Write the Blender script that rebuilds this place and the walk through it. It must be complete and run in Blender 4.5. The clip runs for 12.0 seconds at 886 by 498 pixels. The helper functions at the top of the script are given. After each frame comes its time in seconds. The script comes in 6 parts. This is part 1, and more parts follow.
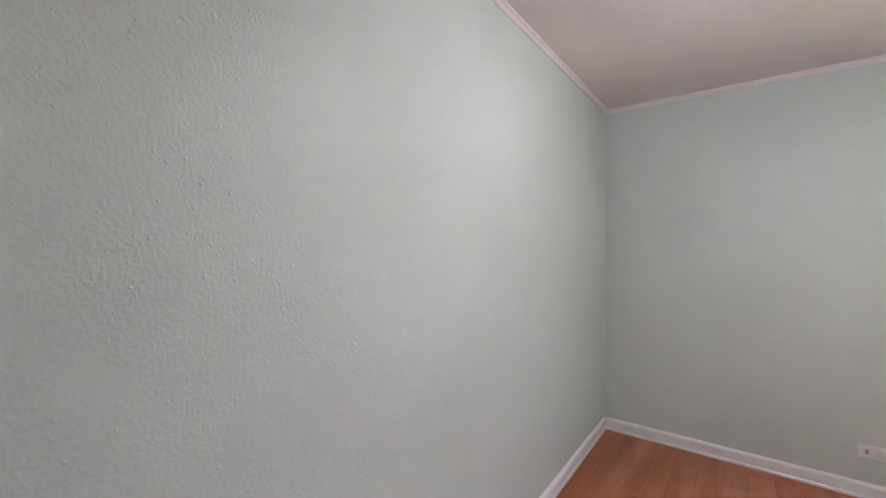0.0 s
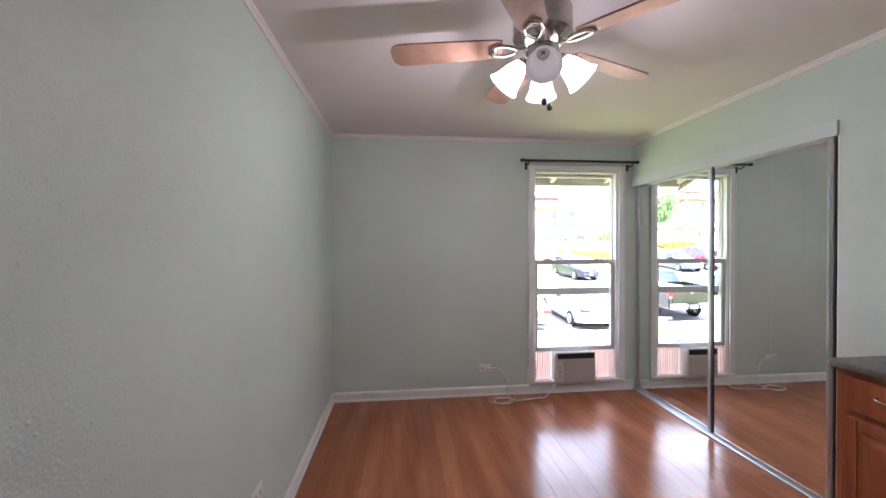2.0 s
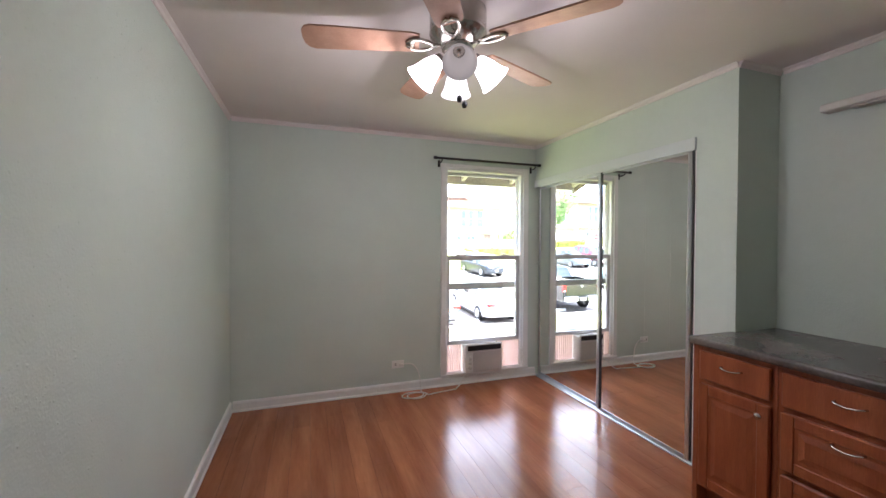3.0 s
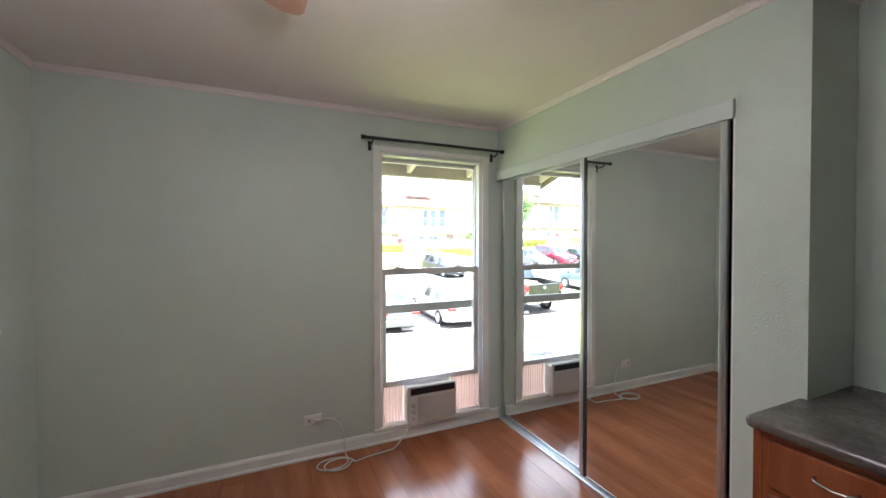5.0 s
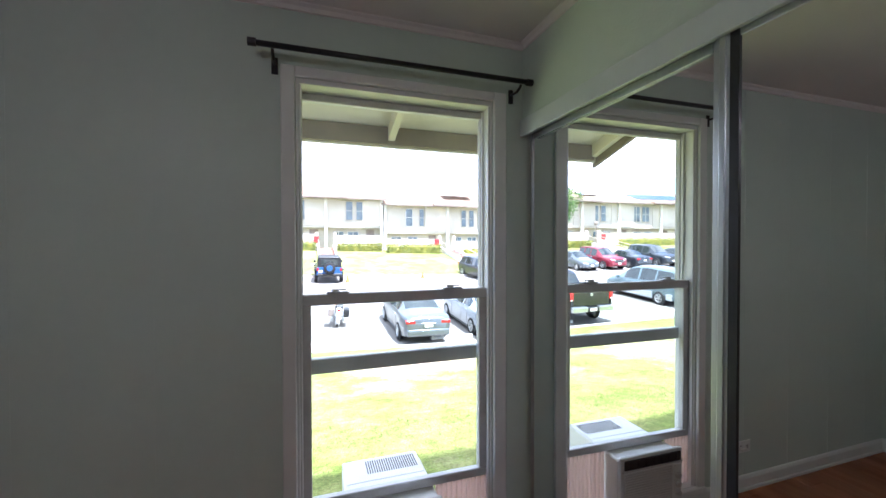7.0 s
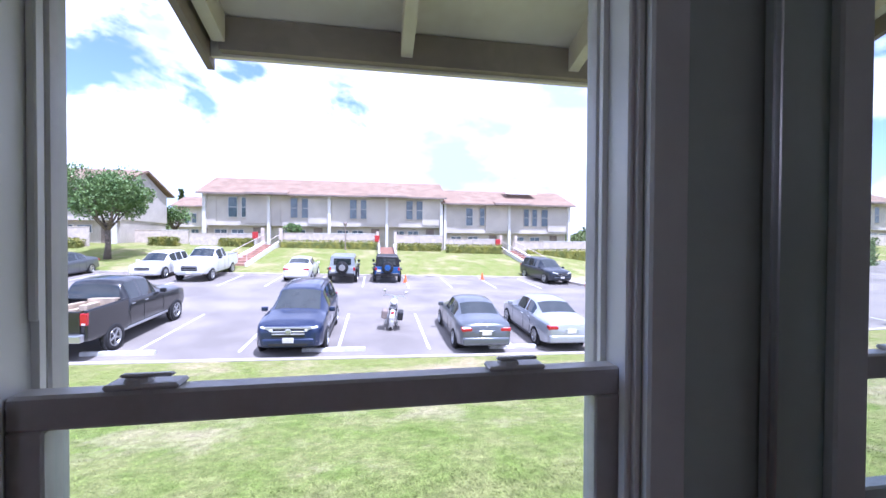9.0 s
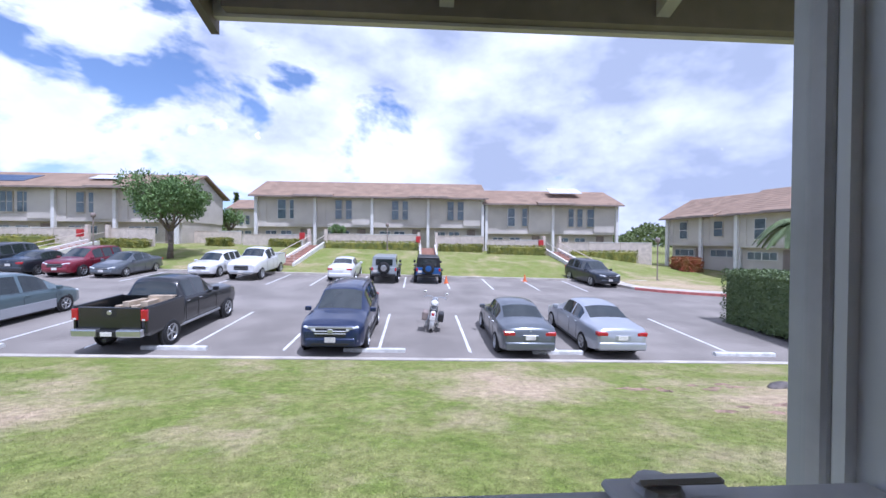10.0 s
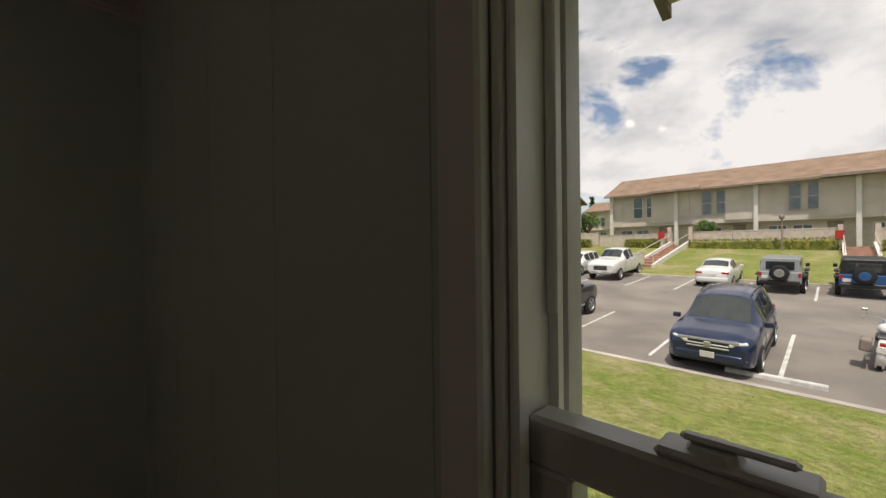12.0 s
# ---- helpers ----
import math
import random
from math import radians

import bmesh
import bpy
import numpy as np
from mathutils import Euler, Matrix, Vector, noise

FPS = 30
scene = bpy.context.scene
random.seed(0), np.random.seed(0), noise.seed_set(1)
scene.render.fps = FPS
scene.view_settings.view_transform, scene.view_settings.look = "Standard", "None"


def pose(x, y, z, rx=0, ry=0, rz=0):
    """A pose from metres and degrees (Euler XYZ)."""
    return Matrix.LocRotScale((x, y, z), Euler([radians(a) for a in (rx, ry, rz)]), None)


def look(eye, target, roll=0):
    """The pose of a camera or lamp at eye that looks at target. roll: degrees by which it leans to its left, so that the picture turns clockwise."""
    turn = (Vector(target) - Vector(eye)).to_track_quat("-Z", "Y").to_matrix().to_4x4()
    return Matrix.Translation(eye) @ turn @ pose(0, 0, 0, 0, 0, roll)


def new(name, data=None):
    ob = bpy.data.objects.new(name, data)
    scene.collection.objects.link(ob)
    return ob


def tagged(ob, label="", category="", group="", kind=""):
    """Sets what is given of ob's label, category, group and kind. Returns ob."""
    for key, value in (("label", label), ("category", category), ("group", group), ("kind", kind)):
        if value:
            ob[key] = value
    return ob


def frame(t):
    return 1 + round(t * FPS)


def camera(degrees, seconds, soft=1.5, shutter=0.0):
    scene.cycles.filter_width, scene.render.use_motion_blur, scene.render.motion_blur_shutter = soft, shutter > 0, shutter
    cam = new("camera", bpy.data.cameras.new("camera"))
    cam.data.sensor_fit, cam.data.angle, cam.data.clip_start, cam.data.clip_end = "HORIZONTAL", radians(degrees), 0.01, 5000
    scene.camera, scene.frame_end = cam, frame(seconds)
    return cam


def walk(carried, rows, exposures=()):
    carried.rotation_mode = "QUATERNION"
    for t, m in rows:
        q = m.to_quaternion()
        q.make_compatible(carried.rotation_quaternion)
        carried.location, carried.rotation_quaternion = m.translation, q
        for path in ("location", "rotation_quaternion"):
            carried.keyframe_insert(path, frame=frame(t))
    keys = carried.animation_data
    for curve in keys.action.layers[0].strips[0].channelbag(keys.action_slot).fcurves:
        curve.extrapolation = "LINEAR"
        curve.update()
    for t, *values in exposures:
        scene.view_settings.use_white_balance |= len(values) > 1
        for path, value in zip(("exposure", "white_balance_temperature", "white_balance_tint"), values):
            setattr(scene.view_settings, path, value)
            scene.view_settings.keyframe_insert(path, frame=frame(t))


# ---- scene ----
PATH = [
    (0, (0.82, -3.15, 1.39, 89.7, -0.2, 37.2)),
    (0.5, (0.75, -3.25, 1.4, 89.3, -0.1, 25.1)),
    (1, (0.692, -3.412, 1.405, 89.1, 0.2, 13.0)),
    (1.5, (0.635, -3.573, 1.428, 89.2, 0.1, 2.6)),
    (2, (0.625, -3.63, 1.432, 89.4, 0.2, -6.2)),
    (2.5, (0.592, -3.632, 1.425, 89.2, 0.0, -14.1)),
    (3, (0.607, -3.613, 1.412, 89.1, -0.2, -19.2)),
    (3.5, (0.671, -3.551, 1.407, 89.3, -0.1, -22.4)),
    (5.5, (1.361, -2.505, 1.519, 89.0, 0.1, -24.6)),
    (6, (1.618, -2.248, 1.539, 88.9, 0.0, -23.0)),
    (6.5, (1.812, -1.961, 1.519, 89.2, 0.1, -20.4)),
    (7, (1.952, -1.652, 1.493, 89.2, 0.1, -18.6)),
    (9, (2.358, -0.529, 1.476, 89.2, -0.3, -9.65)),
    (9.5, (2.39, -0.353, 1.47, 89.3, -0.4, -6.45)),
    (10, (2.388, -0.217, 1.465, 89.3, -0.4, -3.64)),
    (10.5, (2.313, -0.12, 1.463, 89.3, -0.3, -0.34)),
    (11, (2.202, -0.074, 1.48, 89.25, -0.1, 6.57)),
    (11.5, (2.126, -0.086, 1.48, 89.28, 0.3, 23.3)),
    (12, (2.105, -0.274, 1.437, 89.6, 0.7, 45.1)),
]
EXPOSURES = [(0, 4.4, 5680, 29), (0.6, 4.5, 5680, 29), (1.5, 4.05, 5680, 29), (2.5, 3.85, 5800, 27), (3.5, 3.9, 5950, 23), (5.5, 3.45, 5900, 21), (6.5, 2.95, 5650, 22), (7, 2.5, 5550, 22),
             (9, 1.35, 5200, 37), (9.5, 0.9, 5150, 34), (10, 0.52, 5330, 31), (10.5, 0.28, 5850, 28), (11, 0.15, 6350, 24), (11.5, 0.17, 6950, 20), (12, 0.15, 7350, 20)]
cam = camera(97.3, 12.0)
walk(cam, [(t, pose(*p)) for t, p in PATH], EXPOSURES)

# ---- light ----
SUN_EL, SUN_AZ = 66.0, 145.0
world = bpy.data.worlds.new("World")
scene.world = world
world.use_nodes = True
wn, wl = world.node_tree.nodes, world.node_tree.links
wn.clear()
wout = wn.new("ShaderNodeOutputWorld")
wbg = wn.new("ShaderNodeBackground")
wbg.inputs["Strength"].default_value = 0.12
sky = wn.new("ShaderNodeTexSky")
sky.sky_type = "NISHITA"
sky.sun_disc = False
sky.sun_elevation = radians(SUN_EL)
sky.sun_rotation = radians(SUN_AZ)
sky.altitude = 50
tc = wn.new("ShaderNodeTexCoord")
# clouds by direction, flattened towards the horizon
sep = wn.new("ShaderNodeSeparateXYZ")
wl.new(tc.outputs["Generated"], sep.inputs[0])
comb = wn.new("ShaderNodeCombineXYZ")
wl.new(sep.outputs["X"], comb.inputs["X"]); wl.new(sep.outputs["Y"], comb.inputs["Y"])
zs = wn.new("ShaderNodeMath"); zs.operation = "MULTIPLY_ADD"; zs.inputs[1].default_value = 1.9; zs.inputs[2].default_value = 1.35
wl.new(sep.outputs["Z"], zs.inputs[0])
wl.new(zs.outputs[0], comb.inputs["Z"])
cn = wn.new("ShaderNodeTexNoise")
cn.inputs["Scale"].default_value = 3.1
cn.inputs["Detail"].default_value = 10.0
cn.inputs["Roughness"].default_value = 0.55
cn.inputs["Distortion"].default_value = 0.25
shift = wn.new("ShaderNodeVectorMath"); shift.operation = "ADD"; shift.inputs[1].default_value = (3.7, 1.2, 0.4)
wl.new(comb.outputs[0], shift.inputs[0])
wl.new(shift.outputs[0], cn.inputs["Vector"])
cover = wn.new("ShaderNodeMath"); cover.operation = "MULTIPLY_ADD"; cover.inputs[1].default_value = 0.09
wl.new(sep.outputs["X"], cover.inputs[0]); wl.new(cn.outputs["Fac"], cover.inputs[2])
ramp = wn.new("ShaderNodeValToRGB")
ramp.color_ramp.elements[0].position = 0.385
ramp.color_ramp.elements[0].color = (0, 0, 0, 1)
ramp.color_ramp.elements[1].position = 0.445
ramp.color_ramp.elements[1].color = (1, 1, 1, 1)
wl.new(cover.outputs[0], ramp.inputs[0])
cn2 = wn.new("ShaderNodeTexNoise")
cn2.inputs["Scale"].default_value = 3.4
cn2.inputs["Detail"].default_value = 8.0
cn2.inputs["Roughness"].default_value = 0.56
wl.new(comb.outputs[0], cn2.inputs["Vector"])
grey = wn.new("ShaderNodeMath"); grey.operation = "MULTIPLY_ADD"; grey.inputs[1].default_value = -0.13
wl.new(sep.outputs["X"], grey.inputs[0]); wl.new(cn2.outputs["Fac"], grey.inputs[2])
cshade = wn.new("ShaderNodeValToRGB")
cshade.color_ramp.elements[0].position = 0.36
cshade.color_ramp.elements[0].color = (3.3, 3.65, 4.2, 1)
cshade.color_ramp.elements[1].position = 0.6
cshade.color_ramp.elements[1].color = (6.9, 7.05, 7.4, 1)
wl.new(grey.outputs[0], cshade.inputs[0])
wmix = wn.new("ShaderNodeMixRGB")
wl.new(ramp.outputs[0], wmix.inputs["Fac"])
wl.new(sky.outputs[0], wmix.inputs["Color1"])
wl.new(cshade.outputs[0], wmix.inputs["Color2"])
wl.new(wmix.outputs[0], wbg.inputs["Color"])
wl.new(wbg.outputs[0], wout.inputs["Surface"])

sun = new("sun", bpy.data.lights.new("sun", "SUN"))
sun.data.energy = 3.3
sun.data.angle = radians(1.5)
sun.data.color = (1.0, 0.97, 0.92)
sun.matrix_world = look((math.sin(radians(SUN_AZ)) * 50, math.cos(radians(SUN_AZ)) * 50, math.tan(radians(SUN_EL)) * 50), (0, 0, 0))

LAMP_WATTS = 0.54


# ---- materials ----
def mat(name, color, rough=0.6, metal=0.0, var=0.12, scale=3.0, fine=60.0, bump=0.0, bumpscale=80.0, spec=0.5, vary=0.0, color2=None, coat=0.0, stretch=None, lo=0.35, hi=0.65):
    m = bpy.data.materials.new(name)
    m.use_nodes = True
    n, l = m.node_tree.nodes, m.node_tree.links
    b = n["Principled BSDF"]
    b.inputs["Roughness"].default_value = rough
    b.inputs["Metallic"].default_value = metal
    b.inputs["Specular IOR Level"].default_value = spec
    b.inputs["Coat Weight"].default_value = coat
    b.inputs["Coat Roughness"].default_value = 0.08
    geo = n.new("ShaderNodeNewGeometry")
    vec = geo.outputs["Position"]
    if stretch:
        mp = n.new("ShaderNodeMapping")
        mp.inputs["Scale"].default_value = stretch
        l.new(vec, mp.inputs[0])
        vec = mp.outputs[0]
    big = n.new("ShaderNodeTexNoise")
    big.inputs["Scale"].default_value = scale
    big.inputs["Detail"].default_value = 4
    l.new(vec, big.inputs["Vector"])
    small = n.new("ShaderNodeTexNoise")
    small.inputs["Scale"].default_value = fine
    small.inputs["Detail"].default_value = 3
    l.new(vec, small.inputs["Vector"])
    mx = n.new("ShaderNodeMixRGB")
    c2 = color2 or tuple(c * (1 - 2.2 * var) for c in color)
    c1 = color if color2 else tuple(min(1, c * (1 + var)) for c in color)
    mx.inputs["Color1"].default_value = (*c1, 1)
    mx.inputs["Color2"].default_value = (*c2, 1)
    cr = n.new("ShaderNodeMapRange")
    cr.inputs["From Min"].default_value, cr.inputs["From Max"].default_value = lo, hi
    l.new(big.outputs["Fac"], cr.inputs["Value"])
    l.new(cr.outputs[0], mx.inputs["Fac"])
    mx2 = n.new("ShaderNodeMixRGB")
    mx2.blend_type = "OVERLAY"
    mx2.inputs["Fac"].default_value = min(1, var * 2)
    l.new(mx.outputs[0], mx2.inputs["Color1"])
    l.new(small.outputs["Fac"], mx2.inputs["Color2"])
    out = mx2.outputs[0]
    if vary:
        oi = n.new("ShaderNodeObjectInfo")
        hs = n.new("ShaderNodeHueSaturation")
        mr = n.new("ShaderNodeMapRange")
        mr.inputs["To Min"].default_value, mr.inputs["To Max"].default_value = 1 - vary, 1 + vary
        l.new(oi.outputs["Random"], mr.inputs["Value"])
        l.new(mr.outputs[0], hs.inputs["Value"])
        l.new(out, hs.inputs["Color"])
        out = hs.outputs[0]
    l.new(out, b.inputs["Base Color"])
    if bump:
        bt = n.new("ShaderNodeTexNoise")
        bt.inputs["Scale"].default_value = bumpscale
        bt.inputs["Detail"].default_value = 3
        l.new(vec, bt.inputs["Vector"])
        bp = n.new("ShaderNodeBump")
        bp.inputs["Strength"].default_value = bump
        bp.inputs["Distance"].default_value = 0.004
        l.new(bt.outputs["Fac"], bp.inputs["Height"])
        l.new(bp.outputs[0], b.inputs["Normal"])
    return m


def glass_mat(name, color=(0.95, 0.98, 0.97), rough=0.0):
    m = bpy.data.materials.new(name)
    m.use_nodes = True
    n, l = m.node_tree.nodes, m.node_tree.links
    n.remove(n["Principled BSDF"])
    tr = n.new("ShaderNodeBsdfTransparent"); tr.inputs[0].default_value = (*color, 1)
    gl = n.new("ShaderNodeBsdfGlossy"); gl.inputs["Roughness"].default_value = rough
    fr = n.new("ShaderNodeLayerWeight"); fr.inputs["Blend"].default_value = 0.5
    pw = n.new("ShaderNodeMath"); pw.operation = "POWER"; pw.inputs[1].default_value = 5.0
    l.new(fr.outputs["Facing"], pw.inputs[0])
    ml = n.new("ShaderNodeMath"); ml.operation = "MULTIPLY_ADD"; ml.inputs[1].default_value = 0.45; ml.inputs[2].default_value = 0.006
    l.new(pw.outputs[0], ml.inputs[0])
    mx = n.new("ShaderNodeMixShader")
    l.new(ml.outputs[0], mx.inputs[0]); l.new(tr.outputs[0], mx.inputs[1]); l.new(gl.outputs[0], mx.inputs[2])
    l.new(mx.outputs[0], n["Material Output"].inputs["Surface"])
    return m


def glow_mat(name, color, strength):
    m = bpy.data.materials.new(name)
    m.use_nodes = True
    b = m.node_tree.nodes["Principled BSDF"]
    b.inputs["Base Color"].default_value = (0.85, 0.85, 0.83, 1)
    b.inputs["Roughness"].default_value = 0.35
    b.inputs["Emission Color"].default_value = (*color, 1)
    b.inputs["Emission Strength"].default_value = strength
    return m


M_WALL = mat("wall_paint", (0.585, 0.665, 0.605), 0.5, var=0.02, scale=1.2, fine=30, bump=0.0)
M_WALL_TEX = mat("wall_paint_rough", (0.585, 0.665, 0.605), 0.45, var=0.02, scale=1.2, fine=30, bump=0.3, bumpscale=110)
M_CEIL = mat("ceiling_paint", (0.79, 0.73, 0.715), 0.75, var=0.025, scale=0.9, fine=90, bump=0.15, bumpscale=150)
M_TRIM = mat("trim_paint", (0.80, 0.80, 0.78), 0.35, var=0.025, scale=5, fine=40)
M_HEADER = mat("header_paint", (0.62, 0.68, 0.68), 0.35, var=0.02)
M_SASH = mat("sash_metal_paint", (0.62, 0.61, 0.60), 0.4, var=0.05, scale=8, fine=90)
M_FLOOR = mat("laminate", (0.45, 0.16, 0.065), 0.2, var=0.09, scale=1.6, fine=14, vary=0.11, color2=(0.32, 0.098, 0.037), stretch=(5, 0.6, 1), spec=0.5, bump=0.03, bumpscale=30)
M_FLOOR_GAP = mat("plank_seam", (0.10, 0.04, 0.02), 0.6)
M_MIRROR = mat("mirror_silver", (0.86, 0.89, 0.87), 0.005, metal=1.0, var=0.0)
M_ALU = mat("brushed_aluminium", (0.66, 0.70, 0.71), 0.32, metal=0.85, var=0.05, scale=4, fine=200, stretch=(1, 1, 0.05))
# near-black: paints the closet's inner shade, also serves small dark parts
M_DARK = mat("shade_and_dark_parts", (0.025, 0.025, 0.03), 0.7)
M_ROD = mat("rod_black", (0.03, 0.028, 0.03), 0.4, metal=0.5)
M_CHERRY = mat("cherry_wood", (0.37, 0.11, 0.042), 0.3, var=0.15, scale=3, fine=45, color2=(0.27, 0.07, 0.026), stretch=(6, 6, 0.6), coat=0.15)
M_COUNTER = mat("laminate_stone", (0.18, 0.16, 0.145), 0.25, var=0.22, scale=4, fine=60, color2=(0.075, 0.066, 0.062))
M_NICKEL = mat("brushed_nickel", (0.62, 0.58, 0.53), 0.25, metal=1.0, var=0.05)
M_BLADE = mat("fan_blade_wood", (0.50, 0.30, 0.21), 0.45, var=0.1, scale=5, fine=60, color2=(0.42, 0.24, 0.165), stretch=(3, 3, 3))
M_SHADE = glow_mat("frosted_shade_lit", (1.0, 0.97, 0.92), 0.55)
M_BALL = glow_mat("frosted_globe_dim", (1.0, 0.93, 0.85), 0.015)
M_BALL.node_tree.nodes["Principled BSDF"].inputs["Base Color"].default_value = (0.62, 0.58, 0.53, 1)
M_SHADE_LOW = glow_mat("frosted_shade_weak", (1.0, 0.97, 0.92), 0.12)
M_PLASTIC = mat("white_plastic", (0.72, 0.70, 0.67), 0.4, var=0.03)
M_ACGREY = mat("ac_plastic", (0.56, 0.53, 0.50), 0.5, var=0.04)
M_PINK = mat("accordion_vinyl", (0.88, 0.75, 0.70), 0.5, var=0.05)
_n, _l = M_PINK.node_tree.nodes, M_PINK.node_tree.links
_tr = _n.new("ShaderNodeBsdfTranslucent")
_tr.inputs[0].default_value = (0.90, 0.78, 0.73, 1)
_mx = _n.new("ShaderNodeMixShader")
_mx.inputs[0].default_value = 0.45
_l.new(_n["Principled BSDF"].outputs[0], _mx.inputs[1])
_l.new(_tr.outputs[0], _mx.inputs[2])
_l.new(_mx.outputs[0], _n["Material Output"].inputs["Surface"])
M_BLACK = mat("black_plastic", (0.02, 0.02, 0.022), 0.4)
M_GLASS = glass_mat("window_glass")
M_SOFFIT = mat("soffit_paint", (0.76, 0.68, 0.61), 0.7, var=0.08, scale=2, fine=30)
M_FASCIA = mat("fascia_paint", (0.27, 0.215, 0.19), 0.7, var=0.1, scale=2, fine=30)
M_RAFTER = mat("rafter_paint", (0.72, 0.64, 0.56), 0.7, var=0.08)
# outdoors
DRY_PATCHES = ((4.6, 8.3, 2.3), (-4.5, 5.6, 3.0), (9.6, 6.8, 2.6), (-9.5, 7.5, 2.6), (14.5, 8.0, 2.2), (23.0, 26.5, 8.5))


def lawn_mat(name, green, lush, dry, bump):
    """Turf: clumps of two greens, dry straw patches where it is worn, fine blades."""
    m = bpy.data.materials.new(name)
    m.use_nodes = True
    n, l = m.node_tree.nodes, m.node_tree.links
    b = n["Principled BSDF"]
    b.inputs["Roughness"].default_value = 0.95
    b.inputs["Specular IOR Level"].default_value = 0.1
    pos = n.new("ShaderNodeNewGeometry").outputs["Position"]

    def noise(scale, detail, rough=0.6):
        t = n.new("ShaderNodeTexNoise")
        t.inputs["Scale"].default_value, t.inputs["Detail"].default_value, t.inputs["Roughness"].default_value = scale, detail, rough
        l.new(pos, t.inputs["Vector"])
        return t.outputs["Fac"]

    def span(v, a, c):
        r = n.new("ShaderNodeMapRange")
        r.inputs["From Min"].default_value, r.inputs["From Max"].default_value = a, c
        l.new(v, r.inputs["Value"])
        return r.outputs[0]

    def blend(fac, a, c):
        x = n.new("ShaderNodeMixRGB")
        l.new(fac, x.inputs["Fac"])
        for k, v in (("Color1", a), ("Color2", c)):
            if isinstance(v, tuple):
                x.inputs[k].default_value = (*v, 1)
            else:
                l.new(v, x.inputs[k])
        return x.outputs[0]

    turf = blend(span(noise(1.1, 7, 0.7), 0.38, 0.62), green, lush)
    worn = noise(0.35, 8, 0.72)
    for x, y, r in DRY_PATCHES:
        d = n.new("ShaderNodeVectorMath"); d.operation = "DISTANCE"; d.inputs[1].default_value = (x, y, -1.3)
        l.new(pos, d.inputs[0])
        k = n.new("ShaderNodeMapRange")
        k.inputs["From Min"].default_value, k.inputs["From Max"].default_value = r, 0.2 * r
        k.inputs["To Max"].default_value = 0.17
        l.new(d.outputs["Value"], k.inputs["Value"])
        add = n.new("ShaderNodeMath"); add.operation = "ADD"
        l.new(worn, add.inputs[0]); l.new(k.outputs[0], add.inputs[1])
        worn = add.outputs[0]
    col = blend(span(worn, 0.50, 0.72), turf, dry)
    for scale, lo, hi, dark in ((7.0, 0.35, 0.7, 0.72), (38.0, 0.3, 0.7, 0.62)):
        g = n.new("ShaderNodeMapRange")
        g.inputs["From Min"].default_value, g.inputs["From Max"].default_value = lo, hi
        g.inputs["To Min"].default_value, g.inputs["To Max"].default_value = dark, 1.22
        l.new(noise(scale, 4, 0.65), g.inputs["Value"])
        hs = n.new("ShaderNodeHueSaturation")
        l.new(g.outputs[0], hs.inputs["Value"]); l.new(col, hs.inputs["Color"])
        col = hs.outputs[0]
    if not bump:
        isl = n.new("ShaderNodeNewGeometry")
        g = n.new("ShaderNodeMapRange")
        g.inputs["To Min"].default_value, g.inputs["To Max"].default_value = 0.7, 1.45
        l.new(isl.outputs["Random Per Island"], g.inputs["Value"])
        hs = n.new("ShaderNodeHueSaturation")
        l.new(g.outputs[0], hs.inputs["Value"]); l.new(col, hs.inputs["Color"])
        col = hs.outputs[0]
    l.new(col, b.inputs["Base Color"])
    if bump:
        bp = n.new("ShaderNodeBump")
        bp.inputs["Strength"].default_value = bump
        bp.inputs["Distance"].default_value = 0.03
        l.new(noise(26, 5, 0.7), bp.inputs["Height"])
        l.new(bp.outputs[0], b.inputs["Normal"])
    return m


LAWN = ((0.285, 0.285, 0.105), (0.19, 0.245, 0.055), (0.50, 0.39, 0.26))
M_GRASS = lawn_mat("lawn", *LAWN, 0.5)
M_ASPHALT = mat("asphalt", (0.255, 0.23, 0.205), 0.9, var=0.10, scale=0.5, fine=40, bump=0.3, bumpscale=120, spec=0.2)
M_CONC = mat("concrete", (0.52, 0.47, 0.41), 0.9, var=0.12, scale=1.5, fine=30)
M_LINE = mat("road_paint", (0.68, 0.68, 0.66), 0.8, var=0.12, scale=4, fine=30)
M_REDKERB = mat("red_kerb_paint", (0.50, 0.16, 0.14), 0.8, var=0.1)
M_SIDING = mat("siding_paint", (0.58, 0.53, 0.47), 0.85, var=0.06, scale=0.6, fine=8)
M_SIDING2 = mat("ground_storey_paint", (0.54, 0.49, 0.43), 0.85, var=0.08, scale=0.6, fine=8)
M_BATTEN = mat("white_post_paint", (0.72, 0.70, 0.67), 0.7, var=0.04)
M_SHINGLE = mat("roof_shingle", (0.30, 0.205, 0.145), 0.9, var=0.10, scale=1.0, fine=9, bump=0.5, bumpscale=12)
M_PANE = mat("dark_window_pane", (0.11, 0.15, 0.18), 0.12, var=0.15, scale=1.5, fine=9, spec=0.8)
M_WALLGARD = mat("garden_wall_stucco", (0.60, 0.52, 0.45), 0.9, var=0.08)
M_BRICK = mat("brick_step", (0.40, 0.23, 0.17), 0.9, var=0.12)
M_SOLAR = mat("solar_panel", (0.05, 0.07, 0.11), 0.15, var=0.1)
M_SOLARW = mat("solar_water_panel", (0.62, 0.64, 0.66), 0.25, var=0.05)
M_HEDGE = mat("hedge_leaf", (0.10, 0.145, 0.055), 0.6, var=0.3, scale=2.5, fine=20, color2=(0.13, 0.18, 0.06))
